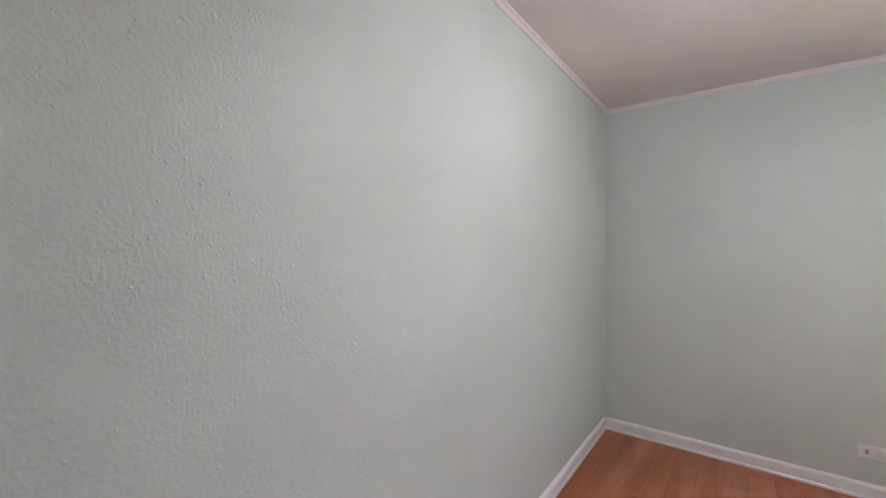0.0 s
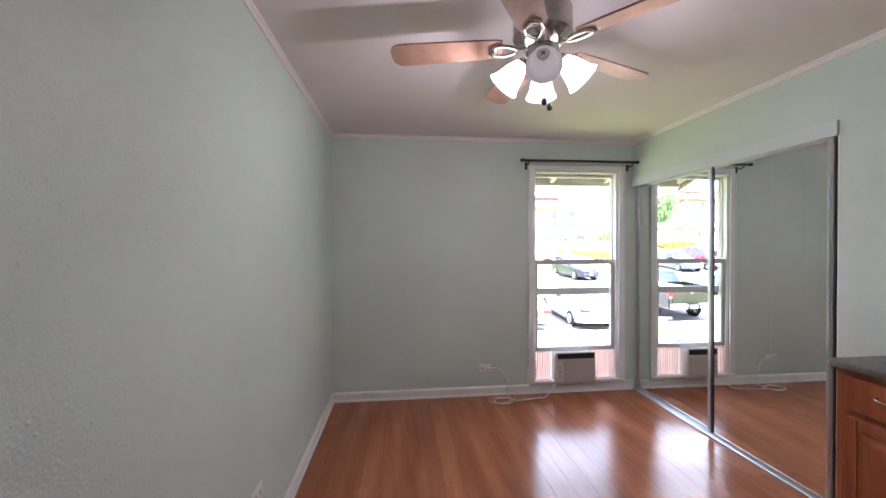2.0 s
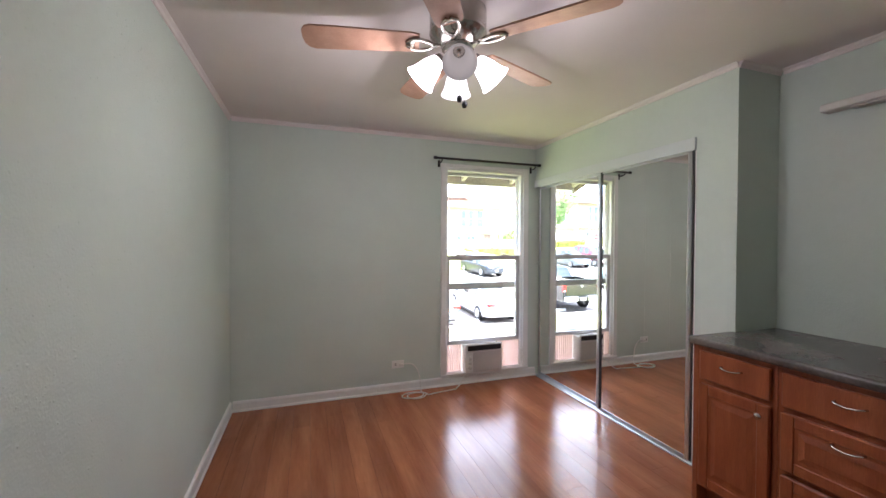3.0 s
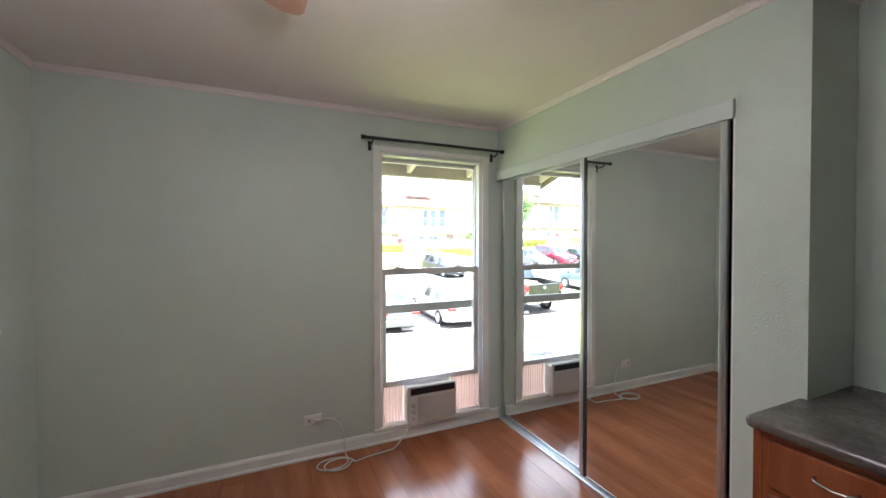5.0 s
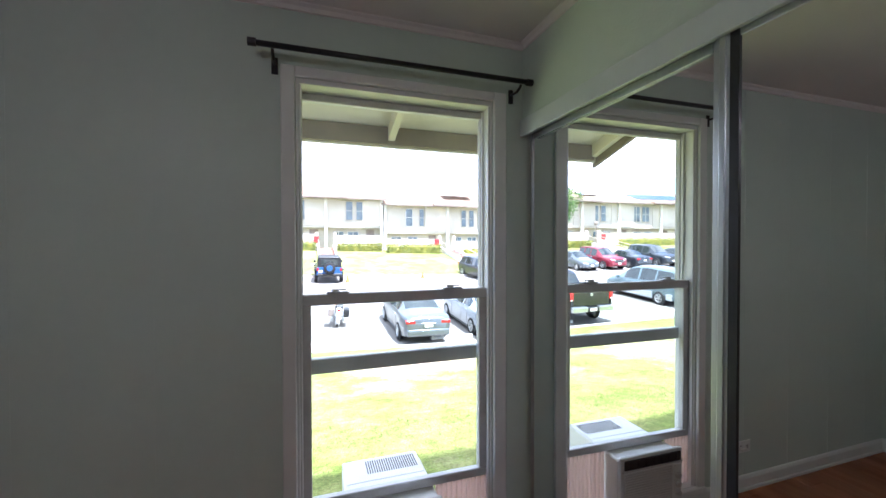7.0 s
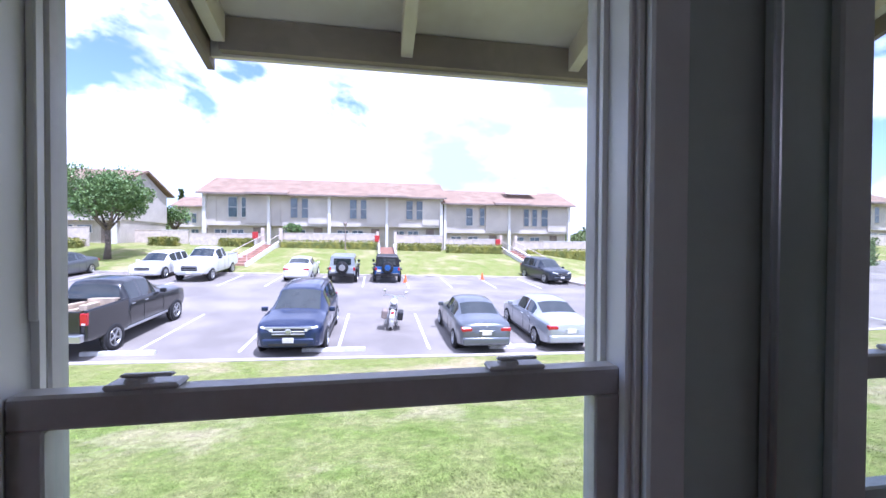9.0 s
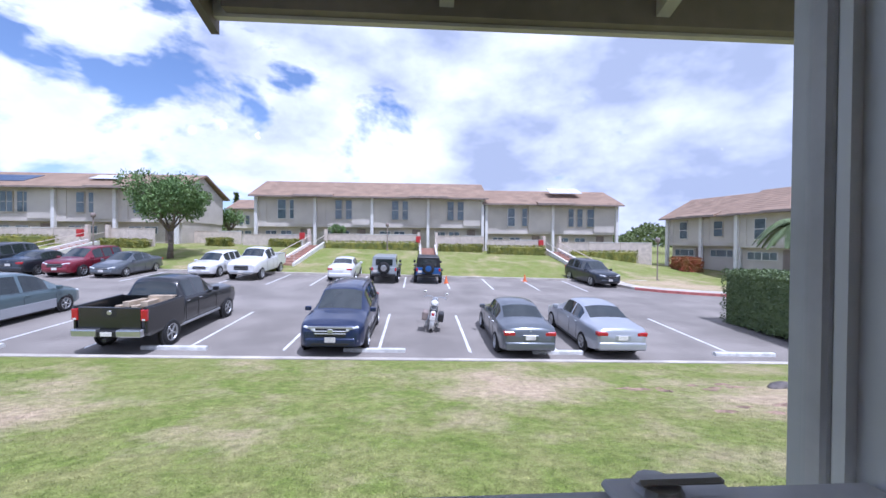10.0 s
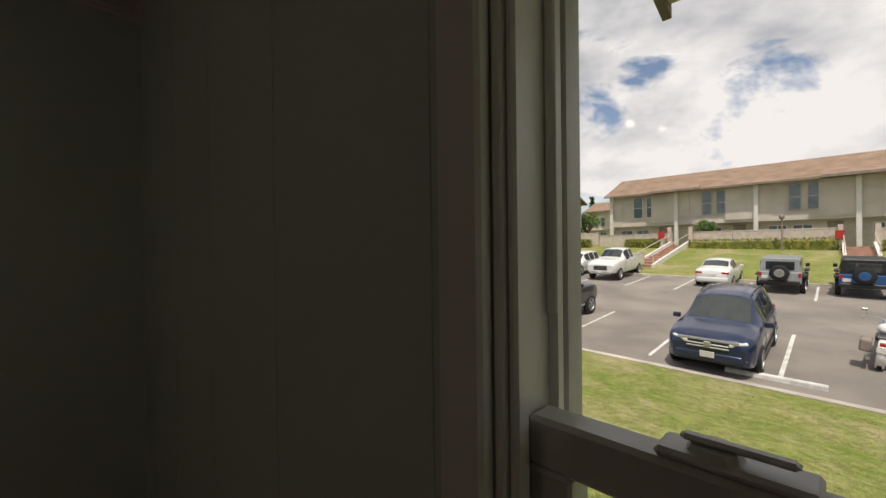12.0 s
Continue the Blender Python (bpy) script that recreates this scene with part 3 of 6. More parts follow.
def raised_panel(x, y0, y1, z0, z1, parent, name, panel=True):
    """A cabinet front facing -x at x, with a routed raised panel."""
    d = part(name, box(x - 0.02, y0, z0, x, y1, z1, 0.004), M_CHERRY, parent)
    if panel:
        e = 0.052
        fr = bmesh.new()
        for a, b, c, f in ((y0, y0 + e, z0, z1), (y1 - e, y1, z0, z1), (y0 + e, y1 - e, z0, z0 + e), (y0 + e, y1 - e, z1 - e, z1)):
            box(x - 0.026, a + 0.001, c + 0.001, x - 0.0195, b - 0.001, f - 0.001, 0.003, bm=fr)
        part("panel_frame", fr, M_CHERRY, d)
        rp = bmesh.new()
        o = [(y0 + e + 0.012, z0 + e + 0.012), (y1 - e - 0.012, z0 + e + 0.012), (y1 - e - 0.012, z1 - e - 0.012), (y0 + e + 0.012, z1 - e - 0.012)]
        a = [rp.verts.new((x - 0.0195, p, q)) for p, q in o]
        k = 0.028
        i4 = [(o[0][0] + k, o[0][1] + k), (o[1][0] - k, o[1][1] + k), (o[2][0] - k, o[2][1] - k), (o[3][0] + k, o[3][1] - k)]
        b = [rp.verts.new((x - 0.0255, p, q)) for p, q in i4]
        for i in range(4):
            rp.faces.new((a[i], a[(i + 1) % 4], b[(i + 1) % 4], b[i]))
        rp.faces.new(b)
        bmesh.ops.recalc_face_normals(rp, faces=rp.faces[:])
        part("raised_panel", rp, M_CHERRY, d)
    return d


def pull(x, y, z, parent):
    pts = [(x, y - 0.048, z), (x - 0.018, y - 0.046, z + 0.001), (x - 0.026, y - 0.03, z - 0.004), (x - 0.029, y, z - 0.007), (x - 0.026, y + 0.03, z - 0.004), (x - 0.018, y + 0.046, z + 0.001), (x, y + 0.048, z)]
    return part("handle", tube(pts, 0.0048, 8), M_NICKEL, parent, "curved brushed nickel pull", smoothed=True)


def cabinet(y1, y0, drawers):
    c = thing("base_cabinet", "cherry wood base cabinet with %s under counter" % ("three drawers" if drawers else "a drawer and door"), "cabinet")
    part("body", box(CF, y0, 0.1, RX - 0.01, y1, 0.866), M_CHERRY, c)
    part("toe_kick", box(CF + 0.07, y0, 0.0, RX - 0.02, y1, 0.0995), M_CHERRY, c)
    g = 0.022
    d = raised_panel(CF, y0 + g, y1 - g, 0.69, 0.84, c, "drawer_front", False)
    pull(CF - 0.02, (y0 + y1) / 2, 0.785, d)
    if drawers:
        for a, b in ((0.41, 0.665), (0.125, 0.385)):
            d = raised_panel(CF, y0 + g, y1 - g, a, b, c, "drawer_front")
            pull(CF - 0.026, (y0 + y1) / 2, b - 0.055, d)
    else:
        d = raised_panel(CF, y0 + g, y1 - g, 0.125, 0.665, c, "cabinet_door")
        part("knob", lathe([(0.004, 0), (0.006, 0.012), (0.015, 0.018), (0.016, 0.024), (0.010, 0.029), (0.001, 0.03)], 16, Matrix.Translation((CF - 0.025, y0 + 0.055, 0.615)) @ pose(0, 0, 0, 0, -90)), M_NICKEL, d, "round brushed nickel knob", smoothed=True)
    return c


cabinet(RY - 0.004, -2.455, False)
cabinet(-2.457, -2.97, True)
cabinet(-2.972, -3.53, True)
cabinet(-3.532, -4.09, True)
# filler beside the wall end
tagged(part("cabinet_end_panel", box(CF, RY - 0.003, 0.0, W - 0.004, -2.045, 0.866, 0.002), M_CHERRY), "cherry wood cabinet end panel against the wall", "cabinet panel")
# light strip above the counter
lb = thing("wall_light_bar", "slim white strip light mounted on the recess wall", "wall light")
part("housing", box(3.18, -3.3, 2.11, RX - 0.001, -2.3, 2.15, 0.006), M_PLASTIC, lb)
part("diffuser", box(3.19, -3.25, 2.098, 3.24, -2.42, 2.111, 0.004), M_ACGREY, lb)

# ---- ceiling fan ----
FX, FY = 1.235, -2.0
fan = thing("ceiling_fan", "five-blade nickel ceiling fan with wooden blades and lit glass shades", "ceiling fan", Matrix.Translation((FX, FY, 0)))
part("motor_housing", lathe([(0.001, 2.44), (0.115, 2.44), (0.125, 2.425), (0.125, 2.36), (0.118, 2.345), (0.126, 2.335), (0.126, 2.325), (0.09, 2.30), (0.075, 2.275), (0.001, 2.275)], 32), M_NICKEL, fan, smoothed=True)
part("switch_housing", lathe([(0.001, 2.276), (0.068, 2.276), (0.072, 2.262), (0.06, 2.255), (0.06, 2.205), (0.066, 2.195), (0.05, 2.175), (0.02, 2.165), (0.001, 2.163)], 28), M_NICKEL, fan, smoothed=True)
A0 = -112.4
for k in range(5):
    R = pose(0, 0, 0, 0, 0, A0 - 9 + 72 * k)
    bl = bmesh.new()
    prof = [(0.17, 0.05), (0.2, 0.058), (0.5, 0.068), (0.62, 0.07), (0.645, 0.06), (0.66, 0.038), (0.664, 0.0)]
    out = [(x, w) for x, w in prof] + [(x, -w) for x, w in reversed(prof[:-1])]
    vt = [bl.verts.new((x, w, 0.004)) for x, w in out]
    vb = [bl.verts.new((x, w, -0.004)) for x, w in out]
    bl.faces.new(vt); bl.faces.new(vb[::-1])
    for i in range(len(out)):
        bl.faces.new((vt[i], vb[i], vb[(i + 1) % len(out)], vt[(i + 1) % len(out)]))
    bmesh.ops.recalc_face_normals(bl, faces=bl.faces[:])
    b = part("blade", bl, M_BLADE, fan, "", R @ Matrix.Translation((0, 0, 2.285)) @ pose(0, 0, 0, 11))
    ir = tube([(0.05, 0, 0.0), (0.1, 0.0, -0.012), (0.13, 0.022, -0.014), (0.165, 0.034, -0.013), (0.2, 0.03, -0.012), (0.225, 0.008, -0.011)], 0.008, 8)
    join(ir, tube([(0.1, 0.0, -0.012), (0.13, -0.022, -0.014), (0.165, -0.034, -0.013), (0.2, -0.03, -0.012), (0.225, -0.008, -0.011)], 0.008, 8))
    join(ir, box(0.19, -0.03, -0.011, 0.215, 0.03, -0.0045, 0.003))
    part("blade_iron", ir, M_NICKEL, b, "scrolled nickel blade bracket", smoothed=True)
# four tulip shades round the hub
SH = [(0.022, 0.0), (0.028, 0.004), (0.036, 0.02), (0.046, 0.045), (0.053, 0.075), (0.060, 0.10), (0.072, 0.122), (0.069, 0.122), (0.057, 0.10), (0.050, 0.075), (0.043, 0.045), (0.033, 0.02), (0.02, 0.006)]
for k, (ang, lit) in enumerate(((A0 + 4, False), (A0 + 94, True), (A0 + 184, True), (A0 + 274, True))):
    base = pose(0, 0, 0, 0, 0, ang) @ Matrix.Translation((0.085, 0, 2.218)) @ pose(0, 0, 0, 0, 138)
    arm = part("lamp_arm", tube([(0.04, 0, 2.2), (0.07, 0, 2.215), (0.09, 0, 2.205), (0.1, 0, 2.185)], 0.009, 8), M_NICKEL, fan, "", pose(0, 0, 0, 0, 0, ang), True)
    part("socket", lathe([(0.001, -0.02), (0.02, -0.018), (0.026, 0.0), (0.026, 0.012), (0.001, 0.012)], 18), M_NICKEL, fan, "", base, True)
    shd = part("shade", lathe(SH, 28), (M_SHADE_LOW if k == 2 else M_SHADE) if lit else M_BALL, fan, "white frosted tulip glass shade", base, True)
    if lit:
        bulb = bpy.data.lights.new("bulb", "POINT")
        bulb.energy = LAMP_WATTS
        bulb.color = (1.0, 0.93, 0.86)
        bulb.shadow_soft_size = 0.02
        bo = new("bulb_light", bulb)
        bo.matrix_world = Matrix.Translation((FX, FY, 0)) @ base @ Matrix.Translation((0, 0, 0.13))
for dx, dy, zb in ((0.0, -0.02, 2.04), (0.032, 0.0, 2.025)):
    ch = part("pull_chain", tube([(dx, dy, 2.17), (dx, dy, zb + 0.015)], 0.0016, 5), M_NICKEL, fan)
    part("chain_fob", lathe([(0.001, 0.016), (0.009, 0.013), (0.013, 0.0), (0.009, -0.013), (0.001, -0.015)], 12, Matrix.Translation((dx, dy, zb))), M_BLACK, ch, "dark round pull fob", smoothed=True)


# ---- outlet and cable ----
def outlet(m, label):
    o = thing("wall_outlet", label, "outlet", m)
    part("cover_plate", box(-0.058, -0.006, -0.036, 0.058, 0, 0.036, 0.002), M_TRIM, o)
    for x in (-0.026, 0.026):
        s = part("socket", box(x - 0.017, -0.0085, -0.016, x + 0.017, -0.005, 0.016, 0.002), M_PLASTIC, o)
        for q in (-0.006, 0.006):
            part("slot", box(x - 0.002, -0.0092, q - 0.004, x + 0.006, -0.0083, q + 0.004), M_BLACK, s)
    return o


outlet(pose(1.416, 0, 0.262), "white horizontal double wall outlet on the green wall")
outlet(pose(0, -1.88, 0.35, 0, 0, 90), "white wall outlet low on the green wall")
cord = thing("power_cord", "white air conditioner cord coiled loosely on the floor", "cable")
part("plug", box(1.425, -0.035, 0.252, 1.465, -0.0095, 0.272, 0.004), M_PLASTIC, cord)
cpts = []
for i in range(13):
    a = i / 12
    cpts.append((1.465 + 0.16 * math.sin(a * 1.6), -0.03 - 0.03 * a, 0.262 + 0.03 * math.sin(a * 3) - 0.257 * a * a))
for i in range(1, 44):
    a = i / 44 * 4 * math.pi
    cpts.append((1.60 + 0.11 * math.cos(a) * (1 - 0.15 * (i > 22)) - 0.08 + 0.012 * i / 10, -0.13 - 0.075 * math.sin(a) - 0.06 * (i / 44), 0.005 + 0.0055 * (i > 22)))
for i in range(1, 12):
    a = i / 11
    cpts.append((1.62 + 0.46 * a, -0.19 + 0.13 * a * a + 0.02 * math.sin(a * 5), 0.006 + 0.10 * max(0, a - 0.75) ** 1 * 4))
part("cable", tube(cpts, 0.0045, 6), M_PLASTIC, cord, smoothed=True)

# eave outside the window, and its rafters
ev = thing("eave", "brown painted roof eave with exposed rafters above the window", "eave", kind="structure")
def slope(y):
    return 2.55 - 0.30 * (y - T)
def board(x0, x1, y0, y1, off0, off1):
    return extrude_profile([(y0, slope(y0) + off0), (y1, slope(y1) + off0), (y1, slope(y1) + off1), (y0, slope(y0) + off1)], "x", x0, x1)
part("roof_deck", board(1.76, 6.5, T, 1.02, 0.0, 0.03), M_SOFFIT, ev)
part("fascia", box(1.76, 1.02, 2.155, 6.5, 1.045, 2.34), M_RAFTER, ev)
part("back_fascia", box(1.80, 0.985, 2.165, 6.5, 1.02, 2.285), M_FASCIA, ev)
part("rake_board", board(1.735, 1.76, T, 1.06, -0.15, 0.06), M_FASCIA, ev)
for x in (1.80, 2.47, 3.16, 3.85):
    part("rafter", board(x - 0.022, x + 0.022, T, 0.985, -0.1, -0.001), M_RAFTER, ev)
# plain outer walls above and beside, unseen, added to close the house
bm = box(-6, T, -0.8, 1.2, T + 0.05, 5)
structure("outer_wall", bm, M_SIDING, "plain siding of the house outside", "wall")
structure("closing_block", box(-6, -7, 2.6, 8, T, 5.0), M_SIDING, "unseen block added to close the house above the room", "wall")


# ---- outdoors: ground ----
PROF = [(-80, -0.5), (0.2, -0.5), (3, -0.78), (7, -1.42), (10.75, -1.86), (11.3, -1.9), (28.9, -0.88), (33, -0.35), (40, 0.75), (46, 0.95), (70, 1.0), (4000, 1.0)]


def prof(v):
    for (a, p), (b, q) in zip(PROF, PROF[1:]):
        if v <= b:
            return p + (q - p) * (v - a) / (b - a)
    return PROF[-1][1]


def ground_z(x, y):
    w = min(1, max(0, (y - 3) / 7)) if y < 46 else max(0.4, 1 - (y - 46) / 60)
    xx = min(45, max(-45, x - 2.4))
    dip = -1.15 * min(1, max(0, (x - 20) / 10)) * min(1, max(0, (y - 24) / 12))
    return prof(y) - 0.022 * xx * w + dip


def sheet(xs, ys, off=0.0, dip=None):
    bm = bmesh.new()
    g = [[bm.verts.new((x, y, ground_z(x, y) + off + (dip(x, y) if dip else 0))) for x in xs] for y in ys]
    for a, b in zip(g, g[1:]):
        for i in range(len(xs) - 1):
            bm.faces.new((a[i], a[i + 1], b[i + 1], b[i]))
    return bm


KN, KF, LX0, LX1 = 11.0, 28.9, -44.0, 19.0
def steps(a, b, n):
    return [a + (b - a) * i / n for i in range(n + 1)]
gx = [-3000, -600, -200, -100, -70] + steps(-46, 46, 46) + [70, 100, 200, 600, 3000]
gy = [-300, -80, -20, -8, 0.15] + steps(1, 10.9, 12) + [11.02, 11.3] + steps(12, 28, 8) + [28.7, 28.88] + steps(30, 46, 10) + [60, 80, 120, 300, 1000, 4000]
lot_dip = lambda x, y: -0.14 if (KN + 0.01 < y < KF - 0.01 and x > -50) else 0.0
under = lambda x, y: (-2.0 if y < 0.1 else 0) + lot_dip(x, y)
structure("ground", sheet(gx, gy, 0, under), M_GRASS, "patchy green and dry lawn ground", "ground")
structure("road", sheet(steps(-60, 60, 40), steps(KN + 0.12, KF, 12), -0.115), M_ASPHALT, "grey asphalt parking lot", "road")


def strip(name, x0, x1, y0, y1, top, material, label, category, n=20, depth=0.16):
    """A slab that lies on the ground's slope."""
    bm = bmesh.new()
    rows = []
    for x in steps(x0, x1, n):
        rows.append([bm.verts.new((x, y, ground_z(x, y) + z)) for y, z in ((y0, top - depth), (y0, top), (y1, top), (y1, top - depth))])
    for a, b in zip(rows, rows[1:]):
        for i in range(4):
            bm.faces.new((a[i], b[i], b[(i + 1) % 4], a[(i + 1) % 4]))
    bm.faces.new(rows[0]); bm.faces.new(rows[-1][::-1])
    bmesh.ops.recalc_face_normals(bm, faces=bm.faces[:])
    return structure(name, bm, material, label, category)


strip("kerb", -60, 60, KN - 0.06, KN + 0.24, 0.015, M_CONC, "pale concrete kerb between lawn and lot", "kerb", 30)
strip("kerb", -60, 20, KF - 0.16, KF + 0.02, 0.03, M_CONC, "pale concrete kerb at the far lawn", "kerb", 30)


def line(xa, ya, xb, yb, w=0.1):
    bm = bmesh.new()
    n = 6
    rows = []
    for i in range(n + 1):
        x, y = xa + (xb - xa) * i / n, ya + (yb - ya) * i / n
        rows.append((bm.verts.new((x - w / 2, y, ground_z(x, y) - 0.108)), bm.verts.new((x + w / 2, y, ground_z(x, y) - 0.108))))
    for a, b in zip(rows, rows[1:]):
        bm.faces.new((a[0], a[1], b[1], b[0]))
    return structure("stall_line", bm, M_LINE, "worn white painted parking line", "road marking")


for i in range(-7, 5):
    x = 1.15 + 2.93 * i
    if x > -17 and i != 3 or i == 4:
        line(x if i < 4 else 13.0, 12.0, x if i < 4 else 13.0, 17.1)
for x in (-24.3, -21.4, -18.4, -15.4, -12.6, -9.7, -6.85, -4.2, -1.3, 1.5, 4.37, 7.15, 10.12, 13.25):
    line(x, 24.1, x, 28.7)


# ---- parked vehicles ----
def cabin(stations, wb, wt, L, grow=0.0):
    """A greenhouse: stations (place, bottom, top, inset of the width)."""
    bm = bmesh.new()
    rings = []
    for t, zb, zt, k in stations:
        y = (t - 0.5) * L
        f = min(1.0, max(0.0, (zt - zb) / 0.45))
        top = wb + (wt - wb) * f
        rings.append([bm.verts.new((sx * x, y, z)) for sx, x, z in ((1, wb * k, zb), (1, (top + 0.02) * k, zt - 0.05 * f), (1, (top - 0.06) * k, zt), (-1, (top - 0.06) * k, zt), (-1, (top + 0.02) * k, zt - 0.05 * f), (-1, wb * k, zb))])
    for a, b in zip(rings, rings[1:]):
        for i in range(6):
            bm.faces.new((a[i], a[(i + 1) % 6], b[(i + 1) % 6], b[i]))
    bm.faces.new(rings[0]); bm.faces.new(rings[-1][::-1])
    bmesh.ops.recalc_face_normals(bm, faces=bm.faces[:])
    return bm




# shapes along the length, 0 at the tail, 1 at the nose: (place, height or share)
SPEC = {
    "sedan": dict(
        belt=[(0, .84), (.02, .93), (.06, .98), (.2, .99), (.35, .96), (.7, .92), (.78, .89), (.92, .76), (.985, .66), (1, .58)],
        top=[(0, .87), (.015, .99), (.06, 1.05), (.15, 1.09), (.195, 1.11), (.325, 1.38), (.40, 1.44), (.49, 1.46), (.57, 1.43), (.745, 1.0), (.78, .98), (.92, .86), (.985, .73), (1, .62)],
        sill=[(0, .42), (.03, .28), (.1, .2), (.9, .2), (.97, .25), (1, .34)],
        width=[(0, .78), (.008, .86), (.04, .94), (.15, 1), (.85, 1), (.95, .92), (.988, .80), (1, .70)],
        rear=(.20, .325), front=(.575, .74), sides=((.275, .425), (.44, .605)), wheels=(.2, .81), r=.325, seams=(.30, .435, .67), lamp=.84, nose=.64, bump=.5),
    "suv": dict(
        belt=[(0, .98), (.02, 1.08), (.1, 1.12), (.6, 1.08), (.72, 1.06), (.8, 1.05), (.93, .98), (.985, .90), (1, .80)],
        top=[(0, 1.02), (.01, 1.12), (.03, 1.32), (.06, 1.63), (.1, 1.74), (.3, 1.80), (.48, 1.78), (.57, 1.71), (.735, 1.17), (.77, 1.15), (.93, 1.07), (.985, .97), (1, .85)],
        sill=[(0, .46), (.03, .34), (.1, .27), (.9, .27), (.97, .30), (1, .38)],
        width=[(0, .84), (.01, .92), (.05, .97), (.2, 1), (.82, 1), (.93, .96), (.98, .87), (1, .76)],
        rear=(.028, .062), front=(.58, .73), sides=((.09, .25), (.27, .43), (.445, .60)), wheels=(.2, .81), r=.38, seams=(.255, .437, .66), lamp=1.05, nose=.88, bump=.6),
    "van": dict(
        belt=[(0, .95), (.02, 1.05), (.3, 1.07), (.6, 1.02), (.8, .97), (.92, .84), (.98, .72), (1, .62)],
        top=[(0, 1.0), (.01, 1.1), (.03, 1.4), (.055, 1.62), (.1, 1.71), (.35, 1.76), (.53, 1.72), (.61, 1.62), (.80, 1.08), (.84, 1.04), (.94, .90), (.985, .78), (1, .68)],
        sill=[(0, .42), (.03, .30), (.1, .24), (.9, .24), (.97, .28), (1, .36)],
        width=[(0, .86), (.01, .93), (.05, .98), (.2, 1), (.8, 1), (.93, .93), (.985, .80), (1, .70)],
        rear=(.022, .055), front=(.61, .79), sides=((.06, .25), (.265, .46), (.485, .68)), wheels=(.19, .81), r=.335, seams=(.257, .472, .73), lamp=.98, nose=.72, bump=.5),
    "pickup": dict(
        belt=[(0, .78), (.318, .79), (.322, 1.34), (.6, 1.31), (.72, 1.28), (.9, 1.22), (.975, 1.11), (1, .98)],
        top=[(0, .80), (.318, .81), (.322, 1.38), (.345, 1.84), (.375, 1.93), (.48, 1.96), (.575, 1.91), (.70, 1.40), (.74, 1.37), (.9, 1.30), (.975, 1.17), (1, 1.02)],
        sill=[(0, .62), (.03, .55), (.3, .48), (.92, .48), (.98, .5), (1, .56)],
        width=[(0, .95), (.01, .99), (.3, 1), (.88, 1), (.96, .95), (1, .85)],
        rear=(.325, .345), front=(.585, .695), sides=((.36, .455), (.47, .615)), wheels=(.20, .835), r=.41, seams=(.335, .463, .675), lamp=1.22, nose=.98, bump=.64),
}


def along(keys, t, soft=.008):
    """The value at t, eased a little round the keys."""
    def at(u):
        if u <= keys[0][0]:
            return keys[0][1]
        for (a, p), (b, q) in zip(keys, keys[1:]):
            if u <= b:
                return p + (q - p) * (u - a) / (b - a)
        return keys[-1][1]
    return (at(t - soft) + 2 * at(t) + at(t + soft)) / 4


def hull(s, w, L, sz):
    """The skin of a vehicle; gives a painted shell and the panes flush in it."""
    marks = {0, 1}
    for k in ("belt", "top", "sill", "width"):
        marks |= {p for p, _ in s[k]}
    for a, b in (s["rear"], s["front"], *s["sides"]):
        marks |= {a, b}
    marks |= {round(i / 36, 4) for i in range(37)}
    ts = sorted(marks)
    ts = [t for i, t in enumerate(ts) if i == 0 or t - ts[i - 1] > .0025]
    rows = []
    for t in ts:
        zl, zb, zt, k = along(s["sill"], t) * sz, along(s["belt"], t) * sz, along(s["top"], t) * sz, along(s["width"], t)
        zt = max(zt, zb + .02)
        f = min(1.0, (zt - zb) / (.45 * sz))
        a, h = w * k, zb - zl
        xt = a * (.84 + (.70 - .84) * f)
        rows.append([(.82 * a, zl), (.955 * a, zl + .07 * h), (.995 * a, zl + .34 * h), (a, zl + .62 * h), (.985 * a, zl + .86 * h), (.945 * a, zb),
                     (.915 * a, zb + .012 + .02 * f), (xt, zb + (zt - zb) * (.55 + .35 * f)), (xt - .05 * w - .05 * w * (1 - f), zt - .012 * f), (xt * .5, zt + .022 * f + .018), (0, zt + .03 * f + .022)])
    shell, panes = bmesh.new(), bmesh.new()
    for bm, glass in ((shell, False), (panes, True)):
        grid = []
        for t, row in zip(ts, rows):
            y = (t - .5) * L
            grid.append([bm.verts.new((x, y, z)) for x, z in row] + [bm.verts.new((-x, y, z)) for x, z in row[-2::-1]])
        m = len(grid[0])
        for i in range(len(ts) - 1):
            u = (ts[i] + ts[i + 1]) / 2
            for j in range(m - 1):
                jj = min(j, m - 2 - j)
                is_glass = (jj == 6 and any(a < u < b for a, b in s["sides"])) or (jj >= 8 and any(a < u < b for a, b in (s["rear"], s["front"])))
                if is_glass == glass:
                    bm.faces.new((grid[i][j], grid[i][j + 1], grid[i + 1][j + 1], grid[i + 1][j]))
            if not glass:
                bm.faces.new((grid[i][m - 1], grid[i][0], grid[i + 1][0], grid[i + 1][m - 1]))
        if not glass:
            bm.faces.new(grid[0][::-1]); bm.faces.new(grid[-1])
        loose = [v for v in bm.verts if not v.link_faces]
        bmesh.ops.delete(bm, geom=loose, context="VERTS")
        if not glass:
            bmesh.ops.recalc_face_normals(bm, faces=bm.faces[:])
            for e in bm.edges:
                if len(e.link_faces) == 2 and e.calc_face_angle(0) > .75:
                    e.smooth = False
    return shell, panes


